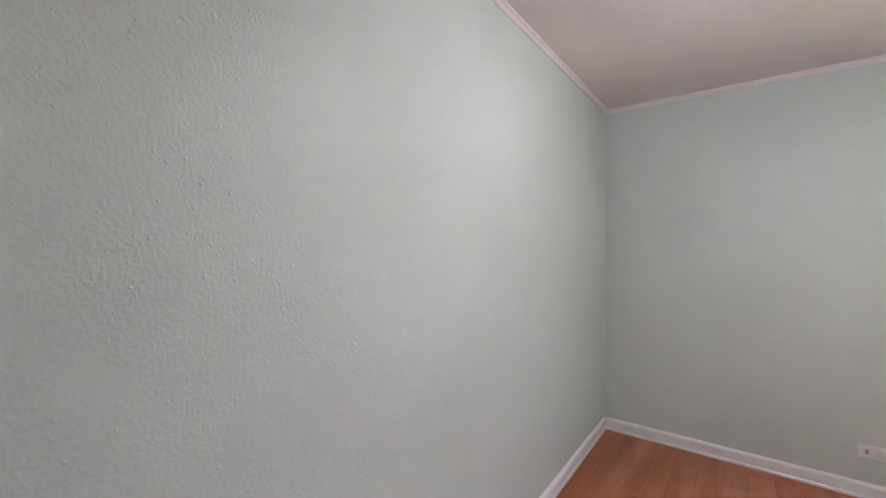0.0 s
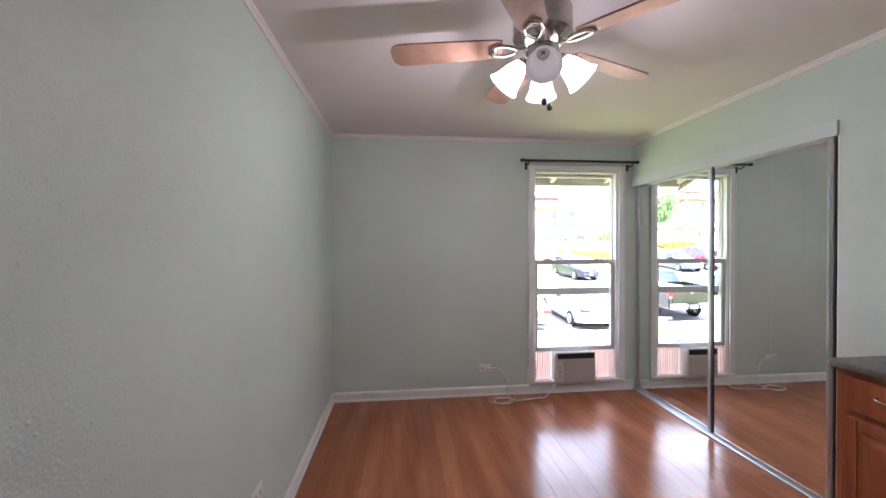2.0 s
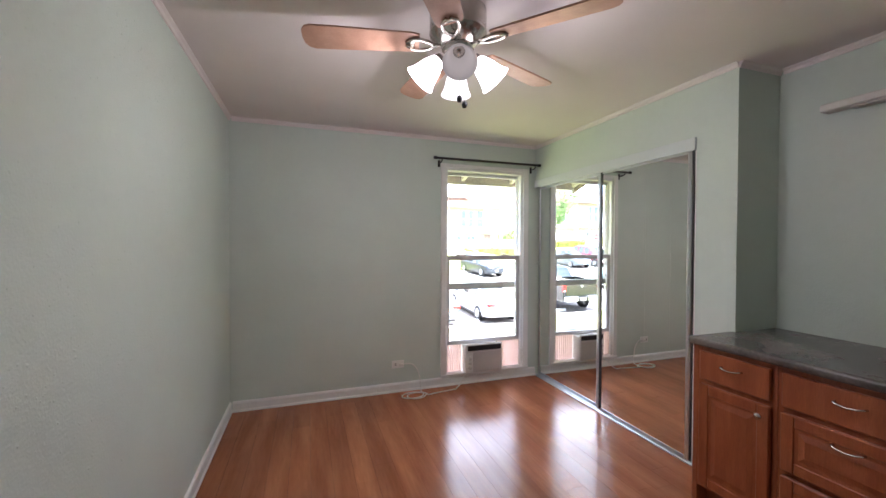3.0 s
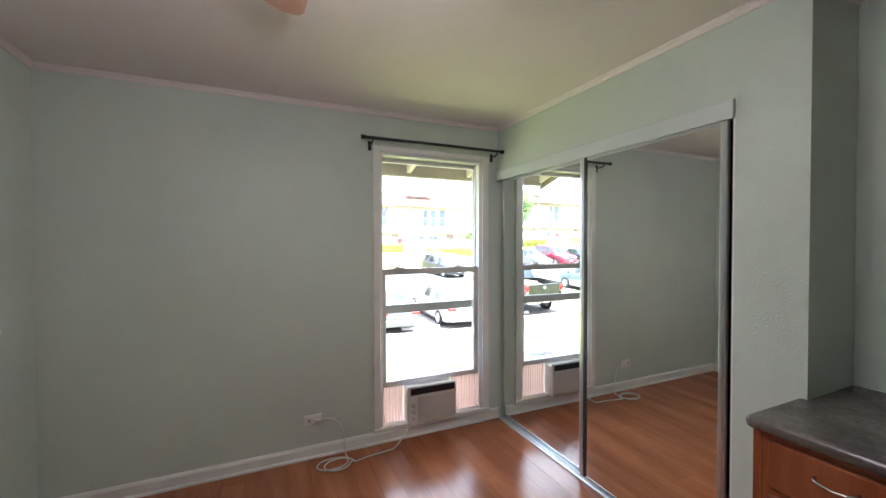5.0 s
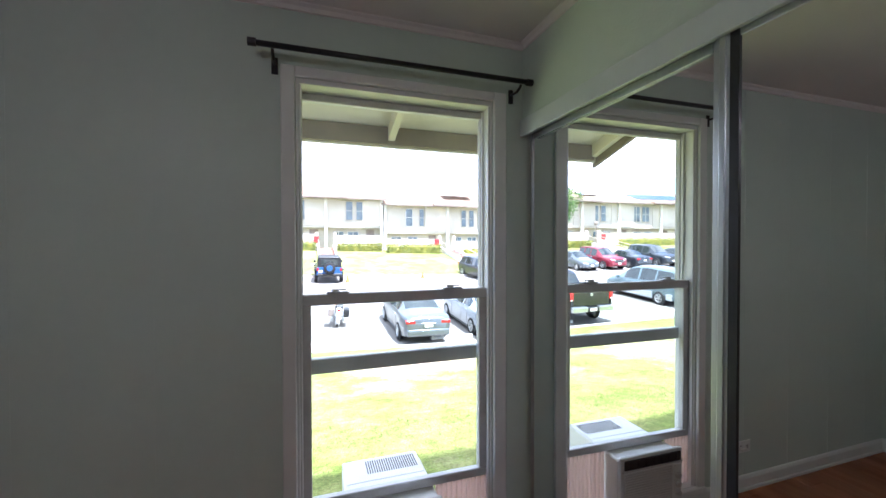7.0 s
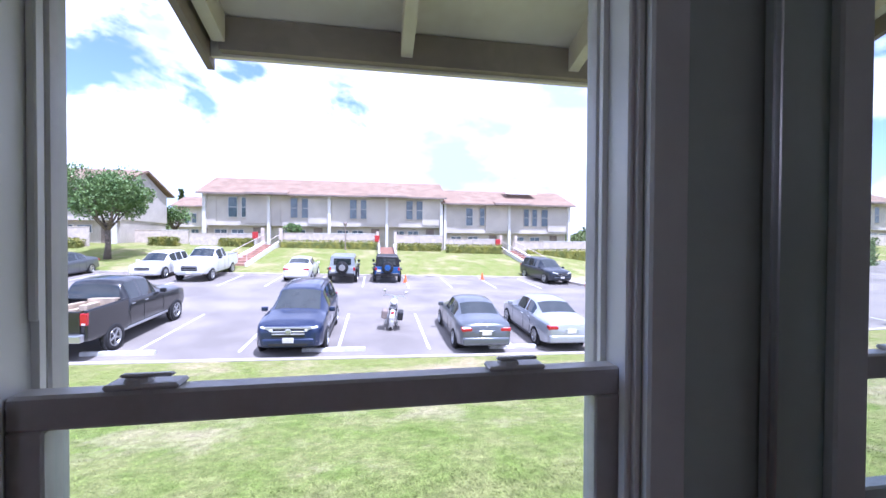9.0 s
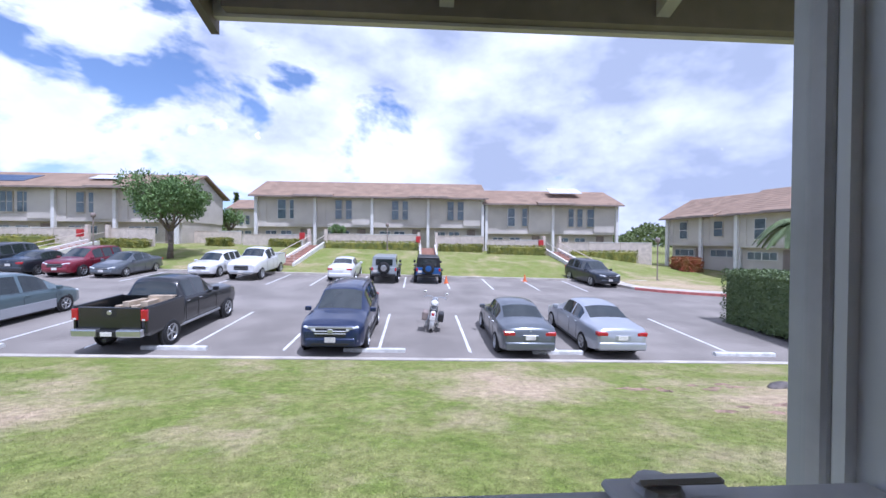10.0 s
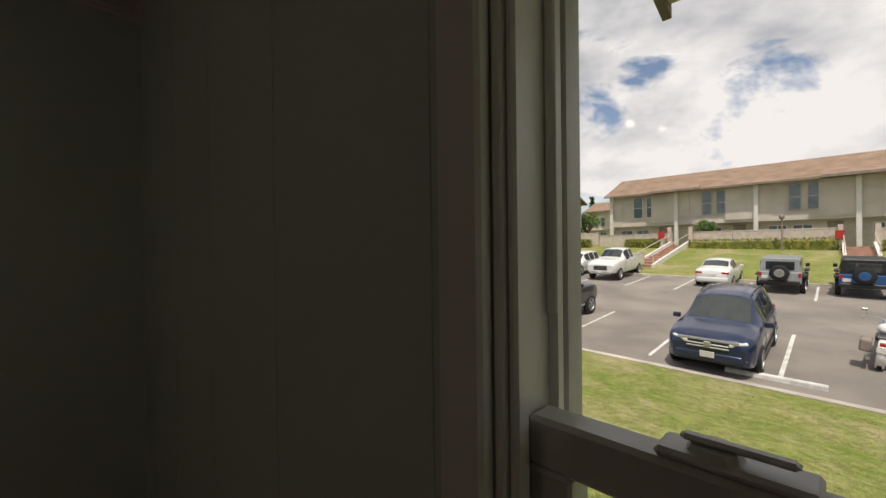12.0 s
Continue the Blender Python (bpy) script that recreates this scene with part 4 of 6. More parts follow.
def wheel_parts(car, x, y, r, side, rim_mat=None):
    m = Matrix.Translation((x, y, r)) @ pose(0, 0, 0, 0, 90 * side)
    t = part("wheel", lathe([(r * .62, -.11), (r * .92, -.11), (r, -.08), (r, .07), (r * .93, .105), (r * .66, .105), (r * .62, .09)], 28), M_TYRE, car, "", m, True)
    rm = lathe([(r * .66, .1), (r * .63, .104), (r * .6, .085), (r * .56, .05), (.001, .05)], 24)
    part("rim", rm, M_RIM, t)
    sp = bmesh.new()
    for k in range(5):
        join(sp, box(.02, -.026, .052, r * .63, .026, .092, .006), pose(0, 0, 0, 0, 0, 72 * k))
    join(sp, lathe([(.001, .1), (.05, .098), (.06, .08), (.001, .075)], 14))
    join(sp, lathe([(r * .67, .1), (r * .66, .109), (r * .60, .107), (r * .59, .09)], 24))
    part("spokes", sp, rim_mat or M_RIM, t)


def car(kind, x, y, heading, L, wid, paint_mat, label, category, scale_z=1.0, two_tone=None):
    """A parked vehicle whose middle stands at (x, y); heading 0 faces +y."""
    s = SPEC[kind]
    slope_m = Matrix(((1, 0, 0.022), (0, 1, -0.0573), (-0.022, 0.0573, 1))).to_4x4()
    c = thing("parked_" + ("car" if kind == "sedan" else kind), label, category, Matrix.Translation((x, y, ground_z(x, y) - 0.113)) @ slope_m @ pose(0, 0, 0, 0, 0, heading))
    w = wid / 2
    shell, panes = hull(s, w, L, scale_z)
    body = part("body", shell, paint_mat, c, "", None, True)
    part("windows", panes, M_CARGLASS, c, "dark tinted glass", None, True)
    at = lambda key, t: along(s[key], t) * scale_z
    yr, yf = -L / 2, L / 2
    for sx in (1, -1):
        mt = s["front"][1] - .05
        zm = at("belt", mt)
        part("side_mirror", box(sx * (w + .07) - .10, (mt - .5) * L - .05, zm + .0, sx * (w + .07) + .10, (mt - .5) * L + .07, zm + .15, .035, seg=2), M_BLACK if kind == "pickup" else paint_mat, c)
        for t in s["seams"]:
            zb, zl = at("belt", t), at("sill", t)
            part("door_seam", box(sx * (w + .0005) - .004, (t - .5) * L - .004, zl + .1, sx * (w + .0005) + .004, (t - .5) * L + .004, zl + .78 * (zb - zl)), M_BLACK, body)
        for t in s["seams"][:2]:
            zh = at("belt", t) - .13 * scale_z
            part("door_handle", box(sx * (w - .005) - .02, (t + .012 - .5) * L, zh, sx * (w - .005) + .018, (t + .012 - .5) * L + .17, zh + .03, .008), M_CHROME if kind == "pickup" else paint_mat, body)
        part("window_trim", tube([(sx * w * .935, (t - .5) * L, at("belt", t) + .014) for t in (s["sides"][0][0], .4, .5, s["sides"][-1][1] + .05)], .009, 5), M_BLACK, body)
        part("sill_trim", box(sx * w * .90 - .06, (s["wheels"][0] + .09 - .5) * L, at("sill", .5) - .04, sx * w * .90 + .06, (s["wheels"][1] - .09 - .5) * L, at("sill", .5) + .05, .02), M_CHROME if kind == "pickup" else M_BLACK, c)
        for wt in s["wheels"]:
            yy = (wt - .5) * L
            # no hollow is cut: a proud black disc draws the arch's shade
            part("arch_shade", cyl(s["r"] * 1.15, s["r"] * 1.15, .05, 28, Matrix.Translation((sx * (w - .044) - .025, yy, s["r"] * 1.04)) @ pose(0, 0, 0, 0, 90)), M_BLACK, body)
            wheel_parts(c, sx * (w - .085), yy, s["r"], sx)
        zl = s["lamp"] * scale_z
        if kind == "pickup":
            tl = box(sx * w * .93 - .085, yr - .022, 1.04, sx * w * .93 + .085, yr + .08, 1.37, .02, seg=2)
        elif kind == "sedan":
            tl = box(sx * w * .70 - .19, yr - .005, zl - .075, sx * w * .70 + .165, yr + .20, zl + .06, .035, seg=3)
        elif kind == "van":
            tl = box(sx * w * .72 - .24, yr - .008, zl - .09, sx * w * .72 + .24, yr + .10, zl + .04, .03, seg=2)
        else:
            tl = box(sx * w * .82 - .1, yr - .003, zl - .2, sx * w * .82 + .085, yr + .13, zl + .06, .03, seg=2)
        part("tail_light", tl, M_LAMPRED, c, "red tail light")
        if kind == "pickup":
            part("reverse_light", box(sx * w * .93 - .05, yr - .027, zl - .17, sx * w * .93 + .05, yr + .05, zl - .11, .01), M_LAMPCLR, c)
        hz = s["nose"] * scale_z
        hl = box(-.21, -.13, -.05, .19, .05, .05, .035, seg=2)
        part("headlight", hl, M_LAMPCLR, c, "clear swept headlight", Matrix.Translation((sx * w * .62, yf - .075, hz)) @ pose(0, 0, 0, 0, -sx * 9, -sx * 19))
    bz = s["bump"]
    chrome = kind == "pickup"
    part("front_bumper", box(-w * .74, yf - .2, (bz - .2) * scale_z, w * .74, yf + .035, (bz + .02) * scale_z, .07, seg=3), paint_mat if not chrome else M_CHROME, c, "", None, True)
    gr_ = part("grille", box(-w * .46, yf - .08, (bz + .05) * scale_z, w * .46, yf + .010, (s["nose"] + .01) * scale_z, .025, seg=2), M_BLACK, c)
    for i in range(2):
        z = (bz + .08 + (s["nose"] - bz - .08) * (i + .5) / 2) * scale_z
        part("grille_bar", box(-w * .44, yf, z - .008, w * .44, yf + .016, z + .008, .003), M_CHROME, gr_)
    part("licence_plate", box(-.155, yf + .02, (bz - .11) * scale_z, .155, yf + .042, (bz + .04) * scale_z, .004), M_PLATE, c)
    if not chrome:
        part("rear_bumper", box(-w * .86, yr - .05, (bz - .18) * scale_z, w * .86, yr + .2, (bz + .09) * scale_z, .07, seg=3), paint_mat if not two_tone else two_tone[0], c, "", None, True)
        pz_ = (bz + .15) * scale_z
        part("plate_recess", box(-.26, yr - .008, pz_ - .02, .26, yr + .05, pz_ + .16, .02), M_DARK if kind != "sedan" else paint_mat, c)
        part("licence_plate", box(-.155, yr - .016, pz_, .155, yr + .03, pz_ + .14, .004), M_PLATE, c)
        part("boot_badge", lathe([(.001, .012), (.045, .01), (.05, 0), (.001, 0)], 14, Matrix.Translation((0, yr + .012, (s["lamp"] + .05) * scale_z)) @ pose(0, 0, 0, 90)), M_CHROME, c)
    if two_tone:
        for sx in (1, -1):
            a, b = (s["wheels"][0] - .5) * L + s["r"] * 1.2, (s["wheels"][1] - .5) * L - s["r"] * 1.2
            for p, q, z in ((a, b, .26), (yr + .16, a - 2.42 * s["r"], .32)):
                part("lower_panel", box(sx * (w - .01) - .015, p, z * scale_z, sx * (w - .01) + .016, q, .26 * scale_z + two_tone[1], .012), two_tone[0], c, "contrasting lower body panel")
    if chrome:
        y0, y1 = yr, yr + .322 * L
        for sx in (1, -1):
            bs = part("bed_side", box(sx * (w - .04) - .045, y0 + .02, .66, sx * (w - .04) + .035, y1, 1.42, .03, seg=2), paint_mat, c)
            part("bed_rail", box(sx * (w - .045) - .045, y0 + .03, 1.418, sx * (w - .045) + .04, y1, 1.442, .008), M_BLACK, bs)
        tg = part("tailgate", box(-w * .84, y0 - .01, .82, w * .84, y0 + .06, 1.42, .02, seg=2), paint_mat, c)
        part("handle_recess", box(-.2, y0 - .014, 1.14, .2, y0, 1.38, .01), M_BLACK, tg)
        part("badge", lathe([(.001, .012), (.06, .01), (.07, 0), (.001, 0)], 16, Matrix.Translation((0, y0 - .013, 1.27)) @ pose(0, 0, 0, 90)), M_CHROME, tg)
        part("bed_front", box(-w * .92, y1 - .05, .8, w * .92, y1 + .01, 1.42), paint_mat, c)
        part("bed_liner", box(-w * .9, y0 + .06, .812, w * .9, y1 - .05, .835), M_BLACK, c)
        for sx in (1, -1):
            part("rear_bumper", box(sx * w * .6 - w * .34, y0 - .17, .6, sx * w * .6 + w * .34, y0 + .02, .82, .04, seg=2), M_CHROME, c, "chrome rear step bumper")
        part("bumper_step", box(-w * .27, y0 - .15, .60, w * .27, y0 + .02, .78, .02), M_BLACK, c)
        part("licence_plate", box(-.155, y0 - .16, .63, .155, y0 - .145, .75, .003), M_PLATE, c)
        part("brake_light", box(-.16, (.352 - .5) * L - .03, 1.83, .16, (.352 - .5) * L + .05, 1.87, .012), M_LAMPRED, c)
        part("tow_hitch", box(-.05, y0 - .22, .48, .05, y0 + .1, .58, .01), M_BLACK, c)
    return c


P_BLACKGREEN = paint("paint_black", (0.010, 0.011, 0.012), 0.0)
P_BLUE = paint("paint_dark_blue", (0.013, 0.026, 0.075))
P_GREY = paint("paint_grey", (0.115, 0.13, 0.145))
P_SILVER = paint("paint_silver", (0.40, 0.42, 0.45))
P_TEAL = paint("paint_teal_grey", (0.11, 0.16, 0.175))
P_RED = paint("paint_red", (0.22, 0.018, 0.035))
P_WHITE = paint("paint_white", (0.70, 0.70, 0.69), 0.0)
P_DARK = paint("paint_charcoal", (0.03, 0.036, 0.045))
P_ICE = paint("paint_pale_grey", (0.36, 0.40, 0.42), 0.1)
P_JEEPBLUE = paint("paint_bright_blue", (0.02, 0.11, 0.33))

car("van", -12.95, 15.15, 0, 4.95, 1.9, P_TEAL, "teal-grey older minivan parked with its tail to the lawn", "minivan", 1.0, (P_SILVER, .36))
tk = car("pickup", -6.35, 14.3, 0, 5.7, 2.0, P_BLACKGREEN, "black crew-cab pickup truck with planks in its bed", "pickup truck")
pilot = car("suv", -0.2, 13.95, 180, 4.95, 2.0, P_BLUE, "dark blue three-row suv parked facing the lawn", "suv", 1.0, (M_BLACK, .16))
part("upper_grille_bar", box(-.66, 2.40, .90, .66, 2.497, .955, .02, seg=2), M_CHROME, pilot, "wide chrome grille bar")
for z in (.73, .80):
    part("chrome_bar", box(-.46, 2.44, z, .46, 2.512, z + .035, .012), M_CHROME, pilot)
part("badge", box(-.08, 2.49, .77, .08, 2.524, .90, .02), M_CHROME, pilot)
part("lower_intake", box(-.56, 2.40, .40, .56, 2.512, .49, .02), M_BLACK, pilot)
for sx in (1, -1):
    part("fog_light", box(sx * .72 - .09, 2.30, .50, sx * .72 + .09, 2.445, .54, .015), M_LAMPCLR, pilot)
    part("roof_rail", tube([(sx * .62, -1.9, 1.74), (sx * .62, -1.6, 1.81), (sx * .63, -.2, 1.84), (sx * .62, .15, 1.77)], .018, 6), M_BLACK, pilot)
car("sedan", 5.8, 13.75, 0, 4.65, 1.8, P_GREY, "dark grey sedan parked with its boot to the lawn", "car")
car("sedan", 8.75, 13.95, 0, 4.85, 1.8, P_SILVER, "silver sedan parked with its boot to the lawn", "car")
car("sedan", -2.75, 27.9, 0, 4.3, 1.75, P_WHITE, "white compact car parked by the far lawn", "car")
car("suv", 15.2, 28.0, 188, 4.7, 1.9, P_DARK, "black suv parked facing the lot", "suv", 0.95)
car("pickup", -8.8, 27.9, 180, 5.4, 1.95, P_WHITE, "white pickup truck parked facing the lot", "pickup truck")
car("suv", -11.75, 28.2, 180, 4.5, 1.8, P_WHITE, "white compact suv parked facing the lot", "suv", 0.88)
car("sedan", -17.05, 27.3, 180, 4.6, 1.78, P_GREY, "grey sedan parked facing the lot", "car")
car("suv", -19.6, 27.2, 180, 4.7, 1.9, P_RED, "dark red suv parked facing the lot", "suv", 0.97)
car("sedan", -22.3, 27.2, 0, 4.6, 1.78, P_DARK, "charcoal sedan parked tail to the lot", "car")
car("suv", -25.4, 27.3, 180, 4.8, 1.95, P_DARK, "charcoal suv parked facing the lot", "suv")
car("sedan", -28.5, 27.2, 180, 4.6, 1.8, P_DARK, "black sedan parked facing the lot", "car")

# lumber in the pickup's bed
lum = thing("lumber_stack", "pale boards and a crate lying in the pickup bed", "lumber", Matrix.Translation((-6.35, 12.9, ground_z(-6.35, 12.9) - .113 + .98)))
M_LUMBER = mat("raw_lumber", (0.50, 0.40, 0.29), 0.8, var=0.12, scale=3, fine=30)
for i in range(4):
    part("board", box(-.5 + .22 * i, -.6, .12 * (i % 2) + .1, -.3 + .22 * i, .75, .16 + .12 * (i % 2) + .1, .008), M_LUMBER, lum, "", pose(0, 0, 0, 0, 0, -6 + 4 * i))
part("crate", box(.0, .1, .25, .75, .6, .48, .01), M_LUMBER, lum)


def jeep(x, y, L, top_mat, body_mat, label):
    slope_m = Matrix(((1, 0, .022), (0, 1, -.0573), (-.022, .0573, 1))).to_4x4()
    c = thing("parked_jeep", label, "off-road car", Matrix.Translation((x, y, ground_z(x, y) - .113)) @ slope_m)
    w, h = .82, L / 2
    part("body", box(-w, -h + .1, .52, w, h - .3, 1.1, .05, seg=2), body_mat, c)
    part("hood", box(-w * .82, h - 1.5, 1.0, w * .82, h - .25, 1.2, .05, seg=2), body_mat, c)
    cb = cabin([(.035, 1.08, 1.75, 1), (.04, 1.08, 1.78, 1), (.3, 1.08, 1.8, 1), (.55, 1.08, 1.78, 1), (.6, 1.08, 1.12, 1)], w * .97, w * .86, L)
    part("hard_top", cb, top_mat, c)
    part("rear_window", box(-.55, -h + .125, 1.2, .55, -h + .16, 1.62, .02), M_CARGLASS, c)
    for sx in (1, -1):
        for a, b in ((-h + .35, -h + 1.2), (-h + 1.32, -h + 2.1)):
            part("side_window", box(sx * w * .93 - .015, a, 1.16, sx * w * .93 + .015, b, 1.62, .01), M_CARGLASS, c, "", pose(0, 0, 0))
        part("tail_light", box(sx * (w - .07) - .06, -h + .07, .86, sx * (w - .07) + .06, -h + .12, 1.06, .01), M_LAMPRED, c, "red tail light")
        for yy in (-h + .85, h - .75):
            part("fender", box(sx * (w + .07) - .1, yy - .5, .86, sx * (w + .07) + .1, yy + .5, .95, .03, seg=2), M_BLACK, c)
            wheel_parts(c, sx * (w + .02), yy, .39, sx)
        part("side_mirror", box(sx * (w + .12) - .08, h - 1.75, 1.18, sx * (w + .12) + .08, h - 1.65, 1.36, .02), M_BLACK, c)
    part("rear_bumper", box(-w * .95, -h - .02, .5, w * .95, -h + .12, .68, .03), M_BLACK, c)
    sw = part("spare_wheel", lathe([(.001, .12), (.2, .11), (.25, .09), (.36, .1), (.39, .06), (.39, -.08), (.3, -.1), (.001, -.1)], 26), M_TYRE, c, "black spare wheel on the tailgate", Matrix.Translation((.0, -h - .02, 1.05)) @ pose(0, 0, 0, 90), True)
    part("spare_rim", lathe([(.001, .13), (.17, .125), (.2, .11), (.001, .11)], 18), M_RIM if body_mat is not P_JEEPBLUE else body_mat, sw)
    part("licence_plate", box(-.7, -h + .06, .75, -.42, -h + .1, .9), M_PLATE, c)
    return c


jeep(.15, 27.4, 4.2, P_ICE, P_ICE, "pale grey off-road car with a tailgate spare wheel")
jeep(3.05, 27.7, 4.2, M_BLACK, P_JEEPBLUE, "blue off-road car with a black soft top")

# motorcycle
mg = ground_z(2.95, 15.3) - .113
mc = thing("motorcycle", "white and black cruiser motorcycle with saddlebags, parked upright", "motorcycle", Matrix.Translation((2.95, 15.3, mg)) @ pose(0, 0, 0, 2.5, 7, -4))
for yy, r in ((-.75, .32), (.78, .33)):
    wr = part("wheel", lathe([(r * .7, -.06), (r * .9, -.07), (r, -.03), (r, .03), (r * .9, .07), (r * .7, .06)], 26), M_TYRE, mc, "", Matrix.Translation((0, yy, r)) @ pose(0, 0, 0, 0, 90), True)
    part("rim", lathe([(r * .72, -.05), (r * .72, .05), (.05, .03), (.05, -.03), (r * .72, -.05)], 20), M_RIM, wr)
part("rear_fender", lathe([(.34, -.09), (.37, -.07), (.38, 0), (.37, .07), (.34, .09)], 26, Matrix.Translation((0, -.72, .38)) @ pose(0, 0, 0, 0, 90)), P_WHITE, mc, "", None, True)
part("front_fender", lathe([(.34, -.07), (.365, 0), (.34, .07)], 26, Matrix.Translation((0, .78, .36)) @ pose(0, 0, 0, 0, 90)), P_WHITE, mc, "", None, True)
tank = bmesh.new()
bmesh.ops.create_uvsphere(tank, u_segments=18, v_segments=10, radius=1, matrix=Matrix.Translation((0, .22, .86)) @ Matrix.Diagonal((.17, .34, .15, 1)))
part("fuel_tank", tank, P_WHITE, mc, "", None, True)
part("seat", box(-.16, -.6, .68, .16, -.02, .80, .05, seg=3), M_BLACK, mc, "black leather seat")
part("engine", box(-.16, -.15, .25, .16, .4, .7, .04, seg=2), M_CHROME, mc, "chrome engine block")
for sx in (1, -1):
    part("saddlebag", box(sx * .3 - .11, -.98, .42, sx * .3 + .11, -.42, .74, .05, seg=2), M_BLACK if sx > 0 else M_FASCIA, mc, "hard saddlebag")
    part("fork", tube([(sx * .1, .82, .33), (sx * .1, .52, .98)], .026, 8), M_CHROME, mc)
    part("handlebar", tube([(0, .5, 1.02), (sx * .16, .48, 1.1), (sx * .36, .34, 1.12), (sx * .46, .22, 1.08)], .016, 8), M_CHROME, mc)
    part("mirror", tube([(sx * .36, .34, 1.12), (sx * .42, .36, 1.27)], .007, 6), M_CHROME, mc)
    part("mirror_head", box(sx * .44 - .06, .34, 1.25, sx * .44 + .06, .37, 1.32, .012), M_CHROME, mc)
    part("exhaust", tube([(sx * .2, .3, .3), (sx * .22, -.3, .26), (sx * .22, -1.0, .28)], .045, 10), M_CHROME, mc)
part("headlamp", lathe([(.001, .1), (.08, .09), (.1, .05), (.07, -.08), (.001, -.1)], 16, Matrix.Translation((0, .66, .95)) @ pose(0, 0, 0, -90)), M_CHROME, mc, "", None, True)
part("tail_light", box(-.06, -1.12, .66, .06, -1.05, .76, .015), M_LAMPRED, mc)
part("licence_plate", box(-.1, -1.11, .5, .1, -1.09, .62), M_PLATE, mc)
part("sissy_bar", tube([(-.1, -.6, .75), (-.1, -.72, 1.05), (.1, -.72, 1.05), (.1, -.6, .75)], .012, 6), M_CHROME, mc)


# wheel stops
def wheel_stop(x0, x1, y=12.12):
    L = x1 - x0
    bm = extrude_profile([(-.08, 0), (-.075, .1), (-.055, .125), (.055, .125), (.075, .1), (.08, 0)], "x", -L / 2, L / 2)
    xc = (x0 + x1) / 2
    return tagged(part("wheel_stop", bm, M_LINE, None, "", Matrix.Translation((xc, y, ground_z(xc, y) - .12)) @ pose(0, 0, 0, 0, 1.26)), "white painted concrete wheel stop on the asphalt", "wheel stop", "wheel stops along the lawn")


for a, b in ((-11.75, -9.9), (-5.95, -4.05), (.08, 2.0), (6.1, 7.75), (12.25, 14.35)):
    wheel_stop(a, b)


def cone(x, y):
    g = thing("traffic_cone", "small orange traffic cone on the asphalt", "traffic cone", Matrix.Translation((x, y, ground_z(x, y) - .113)), "traffic cones")
    part("base", box(-.17, -.17, 0, .17, .17, .03, .01), M_CONE, g)
    part("cone_body", lathe([(.13, .03), (.03, .5), (.025, .52), (.001, .52)], 14), M_CONE, g, "", None, True)


cone(10.2, 27.9); cone(4.3, 26.2)


